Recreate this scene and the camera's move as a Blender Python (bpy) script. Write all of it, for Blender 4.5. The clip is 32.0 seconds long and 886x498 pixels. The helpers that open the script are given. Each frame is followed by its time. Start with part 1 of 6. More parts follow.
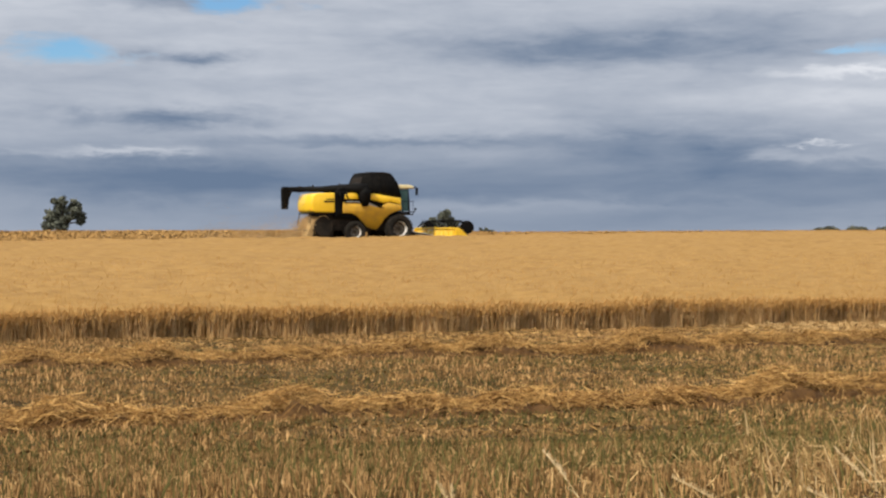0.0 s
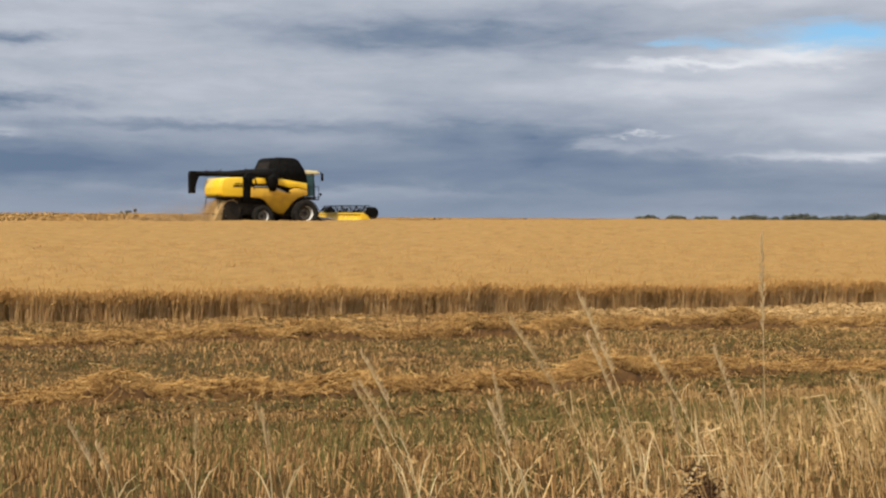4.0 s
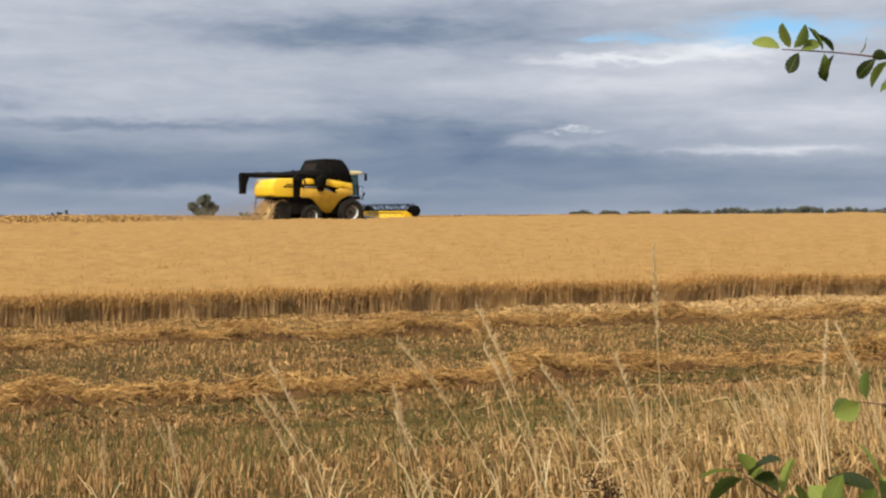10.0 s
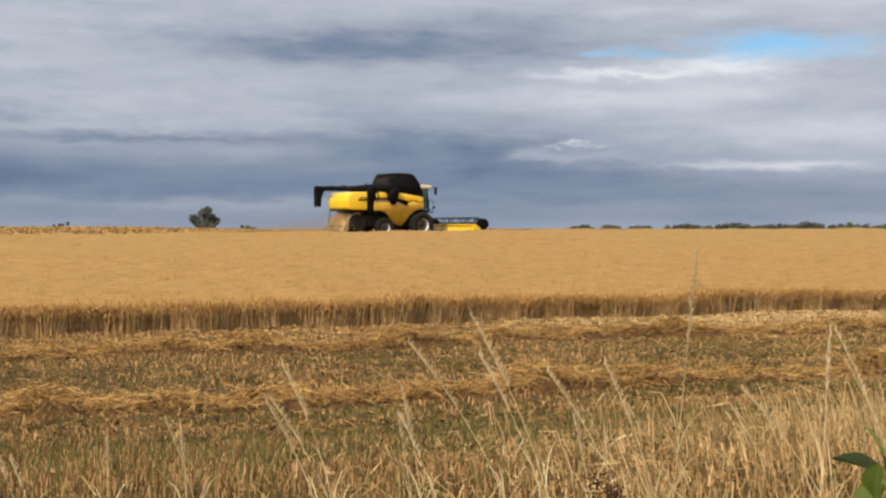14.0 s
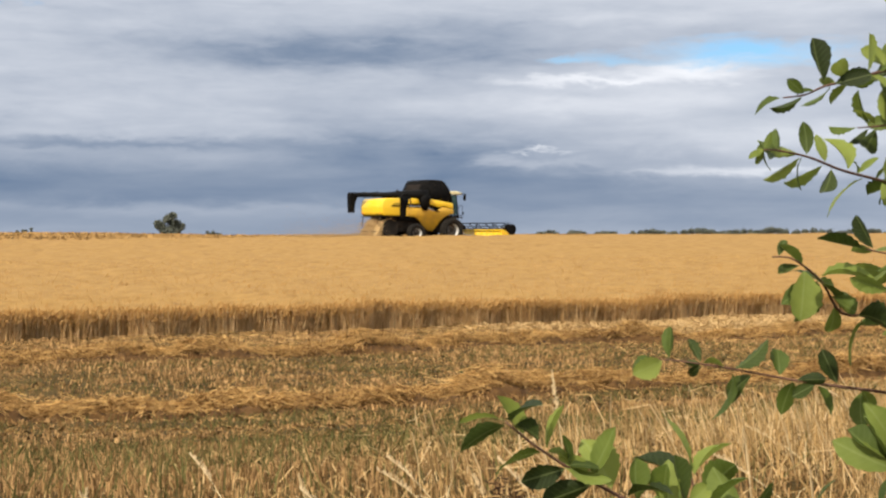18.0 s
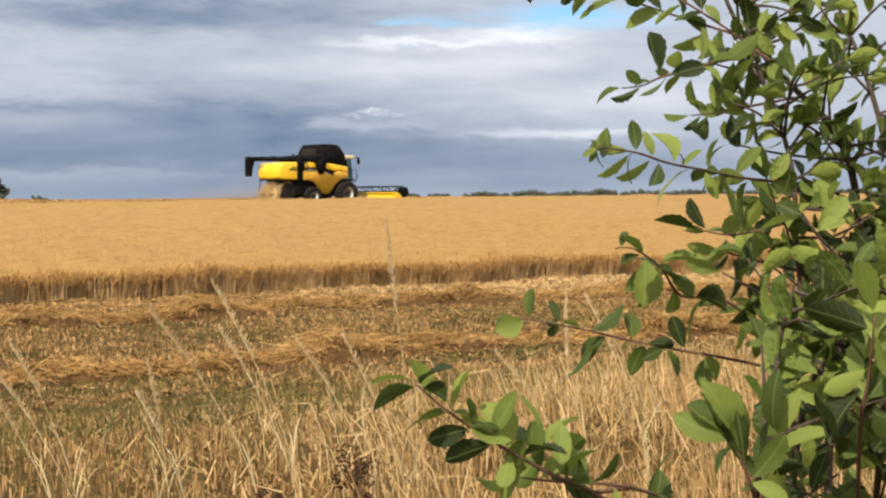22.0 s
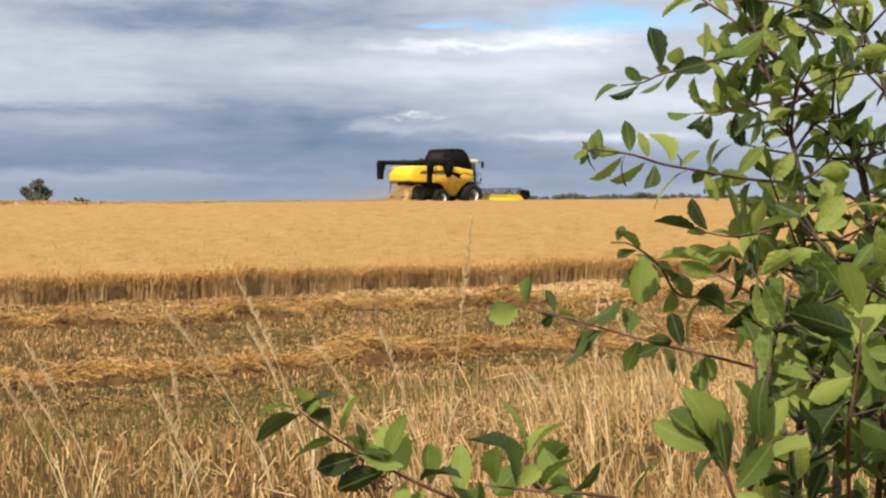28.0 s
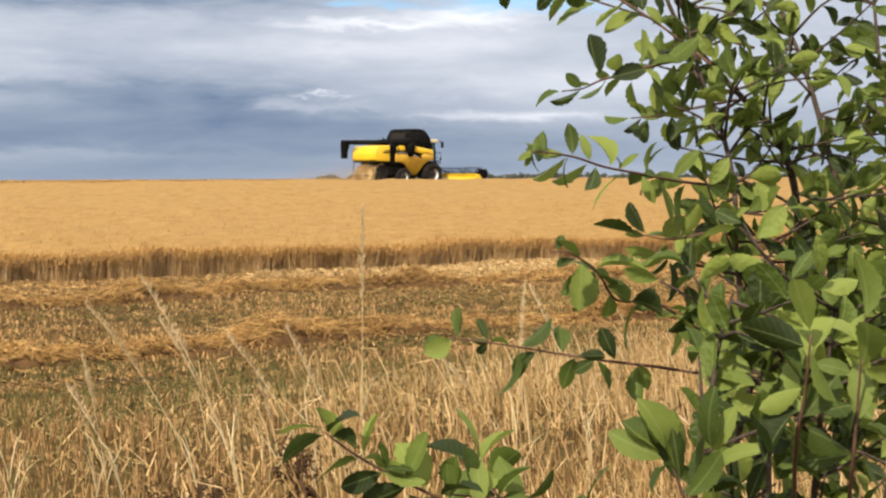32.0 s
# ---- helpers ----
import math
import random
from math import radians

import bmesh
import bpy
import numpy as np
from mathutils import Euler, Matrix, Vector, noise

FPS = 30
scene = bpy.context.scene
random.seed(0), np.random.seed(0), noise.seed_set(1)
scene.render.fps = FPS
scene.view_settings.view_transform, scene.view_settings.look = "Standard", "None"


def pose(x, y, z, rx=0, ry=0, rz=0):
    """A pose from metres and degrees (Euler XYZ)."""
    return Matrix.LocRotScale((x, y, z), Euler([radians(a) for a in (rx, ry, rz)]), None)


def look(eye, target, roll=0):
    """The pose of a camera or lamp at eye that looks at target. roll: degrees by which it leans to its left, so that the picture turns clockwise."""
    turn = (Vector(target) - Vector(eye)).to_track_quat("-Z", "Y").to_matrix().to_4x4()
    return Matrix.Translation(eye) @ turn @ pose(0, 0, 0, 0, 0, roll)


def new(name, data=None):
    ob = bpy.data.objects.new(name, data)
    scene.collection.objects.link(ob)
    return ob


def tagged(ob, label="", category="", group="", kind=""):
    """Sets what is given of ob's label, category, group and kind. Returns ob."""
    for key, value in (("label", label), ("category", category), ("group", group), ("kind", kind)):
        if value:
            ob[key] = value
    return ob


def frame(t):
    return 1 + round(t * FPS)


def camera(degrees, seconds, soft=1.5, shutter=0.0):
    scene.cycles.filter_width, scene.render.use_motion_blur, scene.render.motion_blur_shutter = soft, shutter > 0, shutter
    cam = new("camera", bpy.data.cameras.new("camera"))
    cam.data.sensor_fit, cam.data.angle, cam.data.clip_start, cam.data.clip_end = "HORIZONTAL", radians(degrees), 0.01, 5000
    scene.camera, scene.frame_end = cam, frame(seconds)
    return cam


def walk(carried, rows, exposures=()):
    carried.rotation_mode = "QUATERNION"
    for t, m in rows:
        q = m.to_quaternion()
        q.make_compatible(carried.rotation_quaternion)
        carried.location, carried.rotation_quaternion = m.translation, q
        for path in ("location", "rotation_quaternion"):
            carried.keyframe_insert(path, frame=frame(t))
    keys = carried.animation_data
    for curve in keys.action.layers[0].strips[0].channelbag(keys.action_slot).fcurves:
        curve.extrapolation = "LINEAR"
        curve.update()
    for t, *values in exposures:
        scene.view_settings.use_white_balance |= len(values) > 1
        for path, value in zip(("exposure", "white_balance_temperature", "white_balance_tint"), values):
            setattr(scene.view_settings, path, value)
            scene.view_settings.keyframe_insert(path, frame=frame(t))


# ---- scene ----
cam = camera(32.38, 32.0, soft=2.35, shutter=0.0)


def aim(x, y, z, yaw, pitch, roll):
    """A camera pose from its place and its yaw (to the left of +y), pitch and roll in degrees."""
    a, b = radians(yaw), radians(pitch)
    return look((x, y, z), (x - math.sin(a) * math.cos(b), y + math.cos(a) * math.cos(b), z + math.sin(b)), roll)


walk(cam, [(t, aim(*p)) for t, *p in (
    (0, 0.000, 0.000, 2.200, 13.928, -0.690, 0.000),
    (0.5, 0.002, 0.012, 2.179, 13.713, -0.891, 0.066),
    (1, -0.036, 0.022, 2.170, 13.047, -1.109, -0.010),
    (1.5, -0.046, 0.036, 2.175, 12.257, -1.540, 0.102),
    (2, -0.007, 0.038, 2.182, 11.934, -1.763, 0.569),
    (2.5, 0.003, 0.024, 2.183, 10.723, -1.281, -0.122),
    (3, 0.004, 0.048, 2.189, 9.062, -0.931, -1.062),
    (3.5, -0.006, 0.055, 2.178, 8.612, -1.219, -0.478),
    (4, -0.015, 0.054, 2.174, 7.422, -1.178, 0.555),
    (4.5, 0.005, 0.048, 2.180, 6.640, -0.825, 0.093),
    (6.5, 0.005, 0.033, 2.193, 6.141, -0.193, 0.402),
    (7, -0.002, 0.033, 2.188, 6.609, -0.961, -0.192),
    (7.5, 0.013, 0.033, 2.184, 7.005, -2.053, 0.034),
    (8, 0.014, 0.042, 2.185, 6.823, -2.500, 0.534),
    (8.5, 0.015, 0.039, 2.189, 7.321, -2.375, 0.352),
    (9, 0.016, 0.039, 2.173, 7.310, -1.675, 0.026),
    (9.5, 0.043, 0.020, 2.190, 6.008, -1.340, -0.231),
    (10, 0.058, 0.005, 2.209, 4.990, -1.279, -0.118),
    (10.5, 0.036, 0.004, 2.183, 5.011, -1.008, -0.156),
    (11, 0.056, 0.006, 2.193, 5.921, -0.710, -0.399),
    (11.5, 0.032, 0.032, 2.178, 6.893, -0.203, -0.554),
    (12, 0.063, 0.031, 2.190, 7.737, 0.060, -0.171),
    (12.5, 0.053, 0.014, 2.182, 7.517, -0.268, 0.127),
    (13, 0.052, 0.016, 2.193, 6.925, -0.556, 0.326),
    (13.5, 0.057, -0.002, 2.185, 6.136, -1.019, 0.341),
    (14, 0.052, -0.013, 2.185, 5.029, -0.760, 0.187),
    (14.5, 0.045, -0.016, 2.183, 4.145, -0.729, 0.434),
    (16.5, 0.127, 0.052, 2.146, 3.723, -0.156, 0.347),
    (17, 0.170, 0.073, 2.196, 3.569, -0.013, 0.098),
    (17.5, 0.148, 0.084, 2.196, 3.607, -0.200, 0.184),
    (18, 0.181, 0.125, 2.163, 3.777, -0.540, 0.136),
    (18.5, 0.197, 0.042, 2.186, 3.444, -0.735, -0.291),
    (19, 0.171, -0.046, 2.167, 2.429, -0.706, -0.382),
    (19.5, 0.168, -0.090, 2.235, 1.770, -0.571, -0.103),
    (20, 0.155, -0.080, 2.229, 1.556, -0.552, 0.039),
    (20.5, 0.159, -0.052, 2.192, 0.789, -1.246, -0.369),
    (21, 0.187, -0.024, 2.204, -0.694, -2.181, -1.263),
    (21.5, 0.174, 0.006, 2.194, -1.762, -1.905, -1.055),
    (22, 0.162, 0.067, 2.182, -2.471, -1.941, -0.213),
    (22.5, 0.152, 0.054, 2.173, -3.576, -2.682, -0.037),
    (23, 0.123, 0.049, 2.185, -3.775, -2.058, -0.166),
    (23.5, 0.131, 0.046, 2.189, -3.725, -1.314, 0.100),
    (24, 0.122, 0.059, 2.176, -3.452, -1.510, 0.145),
    (24.5, 0.119, 0.045, 2.183, -2.211, -2.094, -0.008),
    (25, 0.100, 0.037, 2.186, -0.973, -2.262, -0.065),
    (25.5, 0.109, 0.045, 2.191, -1.136, -1.979, -0.454),
    (27.5, 0.176, 0.087, 2.195, -0.497, -1.923, -0.042),
    (28, 0.204, 0.099, 2.179, -0.969, -1.823, -0.038),
    (28.5, 0.216, 0.057, 2.198, -1.337, -1.732, 0.046),
    (29, 0.197, 0.015, 2.209, -1.788, -2.466, 0.650),
    (29.5, 0.170, 0.102, 2.194, -3.001, -3.056, 0.650),
    (30, 0.154, 0.192, 2.169, -3.576, -3.192, 0.730),
    (30.5, 0.156, 0.147, 2.181, -3.282, -3.347, 0.600),
    (31, 0.161, 0.108, 2.190, -2.737, -3.305, 0.486),
    (31.5, 0.165, 0.095, 2.196, -2.890, -3.117, 0.250),
    (32, 0.172, 0.085, 2.201, -4.443, -2.614, 0.026),
)], exposures=[(0, -0.12), (3, -0.09), (4.5, -0.19), (7, -0.19), (8, -0.07), (11, -0.07), (12, -0.20), (13, -0.17), (14, -0.14), (17, -0.06), (18, 0.08), (19, 0.09), (20, 0.05), (21, 0.19), (23, 0.14), (25, 0.11), (28, 0.21), (32, 0.21)])

# ---- world and sun ----
SUN_AZ, SUN_EL = -150.0, 45.0   # degrees from +y towards +x; above the horizon
EYE = 2.2


def sky_world():
    w = bpy.data.worlds.new("sky")
    scene.world = w
    w.use_nodes = True
    nt = w.node_tree
    nt.nodes.clear()

    def node(kind, **props):
        n = nt.nodes.new(kind)
        for k, v in props.items():
            n.inputs[k].default_value = v
        return n

    def math_node(op, a, b=None, c=None):
        n = nt.nodes.new("ShaderNodeMath")
        n.operation = op
        for i, v in enumerate((a, b, c)):
            if v is None:
                continue
            if isinstance(v, (int, float)):
                n.inputs[i].default_value = v
            else:
                nt.links.new(v, n.inputs[i])
        return n.outputs[0]

    out = node("ShaderNodeOutputWorld")
    sky = nt.nodes.new("ShaderNodeTexSky")
    sky.sky_type, sky.sun_disc = "NISHITA", False
    sky.sun_elevation, sky.sun_rotation = radians(SUN_EL), radians(SUN_AZ)
    sky.air_density, sky.dust_density, sky.ozone_density = 1.0, 0.2, 3.0
    coord = nt.nodes.new("ShaderNodeTexCoord")
    sep = nt.nodes.new("ShaderNodeSeparateXYZ")
    nt.links.new(coord.outputs["Generated"], sep.inputs[0])
    x, y, z = sep.outputs
    az = math_node("MULTIPLY", math_node("ARCTAN2", x, y), 57.2958)
    el = math_node("MULTIPLY", math_node("ARCSINE", z), 57.2958)

    def streaks(scale_az, scale_el, detail, seed, rough=0.55):
        """Long flat layers of cloud: noise over azimuth and height."""
        comb = nt.nodes.new("ShaderNodeCombineXYZ")
        nt.links.new(math_node("MULTIPLY", az, scale_az), comb.inputs[0])
        nt.links.new(math_node("MULTIPLY", el, scale_el), comb.inputs[1])
        comb.inputs[2].default_value = seed
        n = nt.nodes.new("ShaderNodeTexNoise")
        n.inputs["Scale"].default_value, n.inputs["Detail"].default_value = 1.0, detail
        n.inputs["Roughness"].default_value, n.inputs["Distortion"].default_value = rough, 0.35
        nt.links.new(comb.outputs[0], n.inputs["Vector"])
        return n.outputs["Fac"]

    def bank(a0, e0, wa, we):
        """A soft oval bank of cloud round an azimuth and height."""
        p = math_node("POWER", math_node("DIVIDE", math_node("SUBTRACT", az_w, a0), wa), 2.0)
        q = math_node("POWER", math_node("DIVIDE", math_node("SUBTRACT", el_w, e0), we), 2.0)
        return math_node("EXPONENT", math_node("MULTIPLY", math_node("ADD", p, q), -1.0))

    warp = streaks(0.28, 0.9, 4, 7.3, 0.6)
    warp2 = streaks(0.5, 1.6, 4, 2.9, 0.6)
    az_w = math_node("MULTIPLY_ADD", math_node("SUBTRACT", warp, 0.5), 7.0, az)
    el_w = math_node("MULTIPLY_ADD", math_node("SUBTRACT", warp2, 0.5), 1.0, el)
    # layer brightness with height
    prof = nt.nodes.new("ShaderNodeValToRGB")
    nt.links.new(math_node("DIVIDE", el_w, 14.0), prof.inputs[0])
    ramp = prof.color_ramp
    ramp.interpolation = "B_SPLINE"
    for pos, v in ((0.0, 0.13), (0.07, 0.08), (0.12, 0.09), (0.18, 0.02), (0.235, 0.02), (0.27, 0.28), (0.31, 0.90), (0.36, 1.10), (0.42, 1.14), (0.455, 1.00), (0.50, 0.93), (0.60, 1.0), (1.0, 0.92)):
        e = ramp.elements[0] if pos == 0 else (ramp.elements[1] if pos == 1.0 else ramp.elements.new(pos))
        e.position, e.color = pos, (v, v, v, 1)
    fine = streaks(0.15, 1.05, 6, 0.4, 0.54)
    broad = streaks(0.04, 0.35, 4, 4.1, 0.5)
    light = math_node("ADD", prof.outputs[0], math_node("MULTIPLY", math_node("SUBTRACT", fine, 0.5), math_node("MINIMUM", math_node("MULTIPLY_ADD", el, 0.05, 0.16), 0.40)))
    light = math_node("ADD", light, math_node("MULTIPLY", math_node("SUBTRACT", broad, 0.5), 0.45))
    calm = math_node("MINIMUM", math_node("MAXIMUM", math_node("MULTIPLY_ADD", el, 0.3, -0.5), 0.12), 1.0)
    puffs = streaks(0.45, 1.5, 6, 12.3, 0.58)
    light = math_node("ADD", light, math_node("MULTIPLY", math_node("SUBTRACT", puffs, 0.5), math_node("MULTIPLY", calm, 0.26)))
    for a0, e0, wa, we, k in ((-8.0, 6.75, 7.0, 0.70, -0.40), (-1.0, 7.6, 5.0, 0.5, -0.12), (-3.5, 2.6, 5.5, 0.75, -0.16), (-24.0, 4.15, 3.6, 0.34, -0.40), (-16, 3.35, 7, 0.22, -0.22), (-12, 0.9, 9, 0.25, 0.10), (-11, 1.9, 13, 1.3, -0.22), (4, 1.2, 8, 0.8, -0.12),
                              (-0.35, 3.17, 1.0, 0.07, 0.42), (-0.2, 2.75, 2.2, 0.25, 0.22), (5.6, 6.1, 2.6, 0.42, 0.45), (1.5, 5.75, 3.5, 0.16, 0.35), (3.2, 4.9, 6.0, 0.5, 0.16), (-26, 2.9, 3, 0.14, 0.35), (7.0, 2.35, 4.0, 0.20, 0.38), (9, 3.6, 7, 0.6, 0.22), (-24, 8.6, 4, 0.5, -0.3), (-25, 2.0, 7, 1.2, -0.25), (-6, 3.3, 5, 0.9, -0.18), (-23.4, 6.4, 1.9, 0.28, -0.38)):
        light = math_node("ADD", light, math_node("MULTIPLY", bank(a0, e0, wa, we), k))
    tone = nt.nodes.new("ShaderNodeValToRGB")
    nt.links.new(light, tone.inputs[0])
    cr = tone.color_ramp
    for pos, col in ((0.0, (0.158, 0.224, 0.338)), (0.30, (0.25, 0.342, 0.495)), (0.60, (0.45, 0.545, 0.755)), (0.85, (0.68, 0.76, 0.93)), (1.0, (0.92, 0.94, 0.99))):
        e = cr.elements[0] if pos == 0 else (cr.elements[1] if pos == 1.0 else cr.elements.new(pos))
        e.position, e.color = pos, (*col, 1)
    # gaps of clear sky
    gap = math_node("ADD", bank(7.3, 6.72, 4.0, 0.55), math_node("ADD", math_node("ADD", bank(-21.6, 8.45, 1.8, 0.45), math_node("MULTIPLY", bank(0.8, 6.5, 1.8, 0.18), 0.6)), bank(-27.9, 6.6, 2.4, 0.6)))
    gap = math_node("ADD", gap, math_node("MULTIPLY", math_node("SUBTRACT", streaks(0.10, 0.8, 5, 9.7), 0.5), 0.7))
    clear = nt.nodes.new("ShaderNodeMapRange")
    clear.inputs["From Min"].default_value, clear.inputs["From Max"].default_value = 0.25, 0.90
    nt.links.new(gap, clear.inputs["Value"])
    bg_sky = node("ShaderNodeBackground", Strength=0.125)
    bg_cloud = node("ShaderNodeBackground", Strength=1.0)
    tint = nt.nodes.new("ShaderNodeMix")
    tint.data_type, tint.blend_type = "RGBA", "MULTIPLY"
    tint.inputs[0].default_value, tint.inputs[7].default_value = 1.0, (0.66, 0.86, 1.0, 1)
    nt.links.new(sky.outputs[0], tint.inputs[6])
    nt.links.new(tint.outputs[2], bg_sky.inputs["Color"])
    nt.links.new(tone.outputs[0], bg_cloud.inputs["Color"])
    mix = nt.nodes.new("ShaderNodeMixShader")
    nt.links.new(clear.outputs[0], mix.inputs[0])
    nt.links.new(bg_cloud.outputs[0], mix.inputs[1])
    nt.links.new(bg_sky.outputs[0], mix.inputs[2])
    nt.links.new(mix.outputs[0], out.inputs[0])


sky_world()
sun = new("sun", bpy.data.lights.new("sun", "SUN"))
sun.data.energy, sun.data.angle, sun.data.color = 4.95, radians(0.6), (1.0, 0.92, 0.78)
_d = (math.sin(radians(SUN_AZ)) * math.cos(radians(SUN_EL)), math.cos(radians(SUN_AZ)) * math.cos(radians(SUN_EL)), math.sin(radians(SUN_EL)))
sun.matrix_world = look((_d[0] * 60, _d[1] * 60, _d[2] * 60), (0, 0, 0))


# ---- materials ----
def material(name, stops, rough=0.8, scale=8.0, detail=6, by="object", vary=0.35, bump=0.0, bump_scale=60.0, metal=0.0, translucent=0.0, coat=0.0, stretch=(1, 1, 1), veins=False):
    """A material whose colour runs over stops (position, rgb) by noise and by each piece's own random number."""
    m = bpy.data.materials.new(name)
    m.use_nodes = True
    nt = m.node_tree
    bsdf, out = nt.nodes["Principled BSDF"], nt.nodes["Material Output"]
    coord = nt.nodes.new("ShaderNodeTexCoord")
    mapping = nt.nodes.new("ShaderNodeMapping")
    mapping.inputs["Scale"].default_value = stretch
    nt.links.new(coord.outputs["Object"], mapping.inputs[0])
    big = nt.nodes.new("ShaderNodeTexNoise")
    big.inputs["Scale"].default_value, big.inputs["Detail"].default_value, big.inputs["Roughness"].default_value = scale, detail, 0.62
    nt.links.new(mapping.outputs[0], big.inputs["Vector"])
    value = big.outputs["Fac"]
    if by in ("island", "piece"):
        src = nt.nodes.new("ShaderNodeNewGeometry" if by == "island" else "ShaderNodeObjectInfo")
        rnd = src.outputs["Random Per Island" if by == "island" else "Random"]
        mixv = nt.nodes.new("ShaderNodeMix")
        mixv.inputs[0].default_value = vary
        nt.links.new(value, mixv.inputs[2])
        nt.links.new(rnd, mixv.inputs[3])
        value = mixv.outputs[0]
    ramp = nt.nodes.new("ShaderNodeValToRGB")
    nt.links.new(value, ramp.inputs[0])
    els = ramp.color_ramp.elements
    for i, (pos, col) in enumerate(stops):
        e = els[i] if i < 2 else els.new(pos)
        e.position, e.color = pos, (*col, 1)
    colour = ramp.outputs[0]
    if veins:
        # a pale midrib and side veins, in the leaf's own length and breadth
        def op(kind, a, b):
            n = nt.nodes.new("ShaderNodeMath")
            n.operation = kind
            for i, v in enumerate((a, b)):
                if isinstance(v, (int, float)):
                    n.inputs[i].default_value = v
                else:
                    nt.links.new(v, n.inputs[i])
            return n.outputs[0]

        uvn, sep = nt.nodes.new("ShaderNodeUVMap"), nt.nodes.new("ShaderNodeSeparateXYZ")
        uvn.uv_map = "blade"
        nt.links.new(uvn.outputs[0], sep.inputs[0])
        side = op("ABSOLUTE", op("SUBTRACT", sep.outputs[1], 0.5), 0.0)
        rib = op("LESS_THAN", side, 0.018)
        ripple = op("SINE", op("MULTIPLY", op("SUBTRACT", sep.outputs[0], op("MULTIPLY", side, 0.9)), 52.0), 0.0)
        pale = op("ADD", op("MULTIPLY", rib, 0.25), op("MULTIPLY", op("GREATER_THAN", ripple, 0.86), 0.06))
        mixc = nt.nodes.new("ShaderNodeMix")
        mixc.data_type = "RGBA"
        nt.links.new(pale, mixc.inputs[0])
        nt.links.new(colour, mixc.inputs[6])
        mixc.inputs[7].default_value = (0.34, 0.40, 0.14, 1)
        colour = mixc.outputs[2]
    nt.links.new(colour, bsdf.inputs["Base Color"])
    bsdf.inputs["Roughness"].default_value, bsdf.inputs["Metallic"].default_value = rough, metal
    bsdf.inputs["Coat Weight"].default_value = coat
    bsdf.inputs["Specular IOR Level"].default_value = 0.5 if rough < 0.6 else 0.12
    if bump:
        fine = nt.nodes.new("ShaderNodeTexNoise")
        fine.inputs["Scale"].default_value, fine.inputs["Detail"].default_value = bump_scale, 6
        nt.links.new(mapping.outputs[0], fine.inputs["Vector"])
        bn = nt.nodes.new("ShaderNodeBump")
        bn.inputs["Strength"].default_value, bn.inputs["Distance"].default_value = bump, 0.02
        nt.links.new(fine.outputs["Fac"], bn.inputs["Height"])
        nt.links.new(bn.outputs[0], bsdf.inputs["Normal"])
    if translucent:
        tr = nt.nodes.new("ShaderNodeBsdfTranslucent")
        nt.links.new(colour, tr.inputs["Color"])
        mx = nt.nodes.new("ShaderNodeMixShader")
        mx.inputs[0].default_value = translucent
        nt.links.new(bsdf.outputs[0], mx.inputs[1])
        nt.links.new(tr.outputs[0], mx.inputs[2])
        nt.links.new(mx.outputs[0], out.inputs["Surface"])
    return m


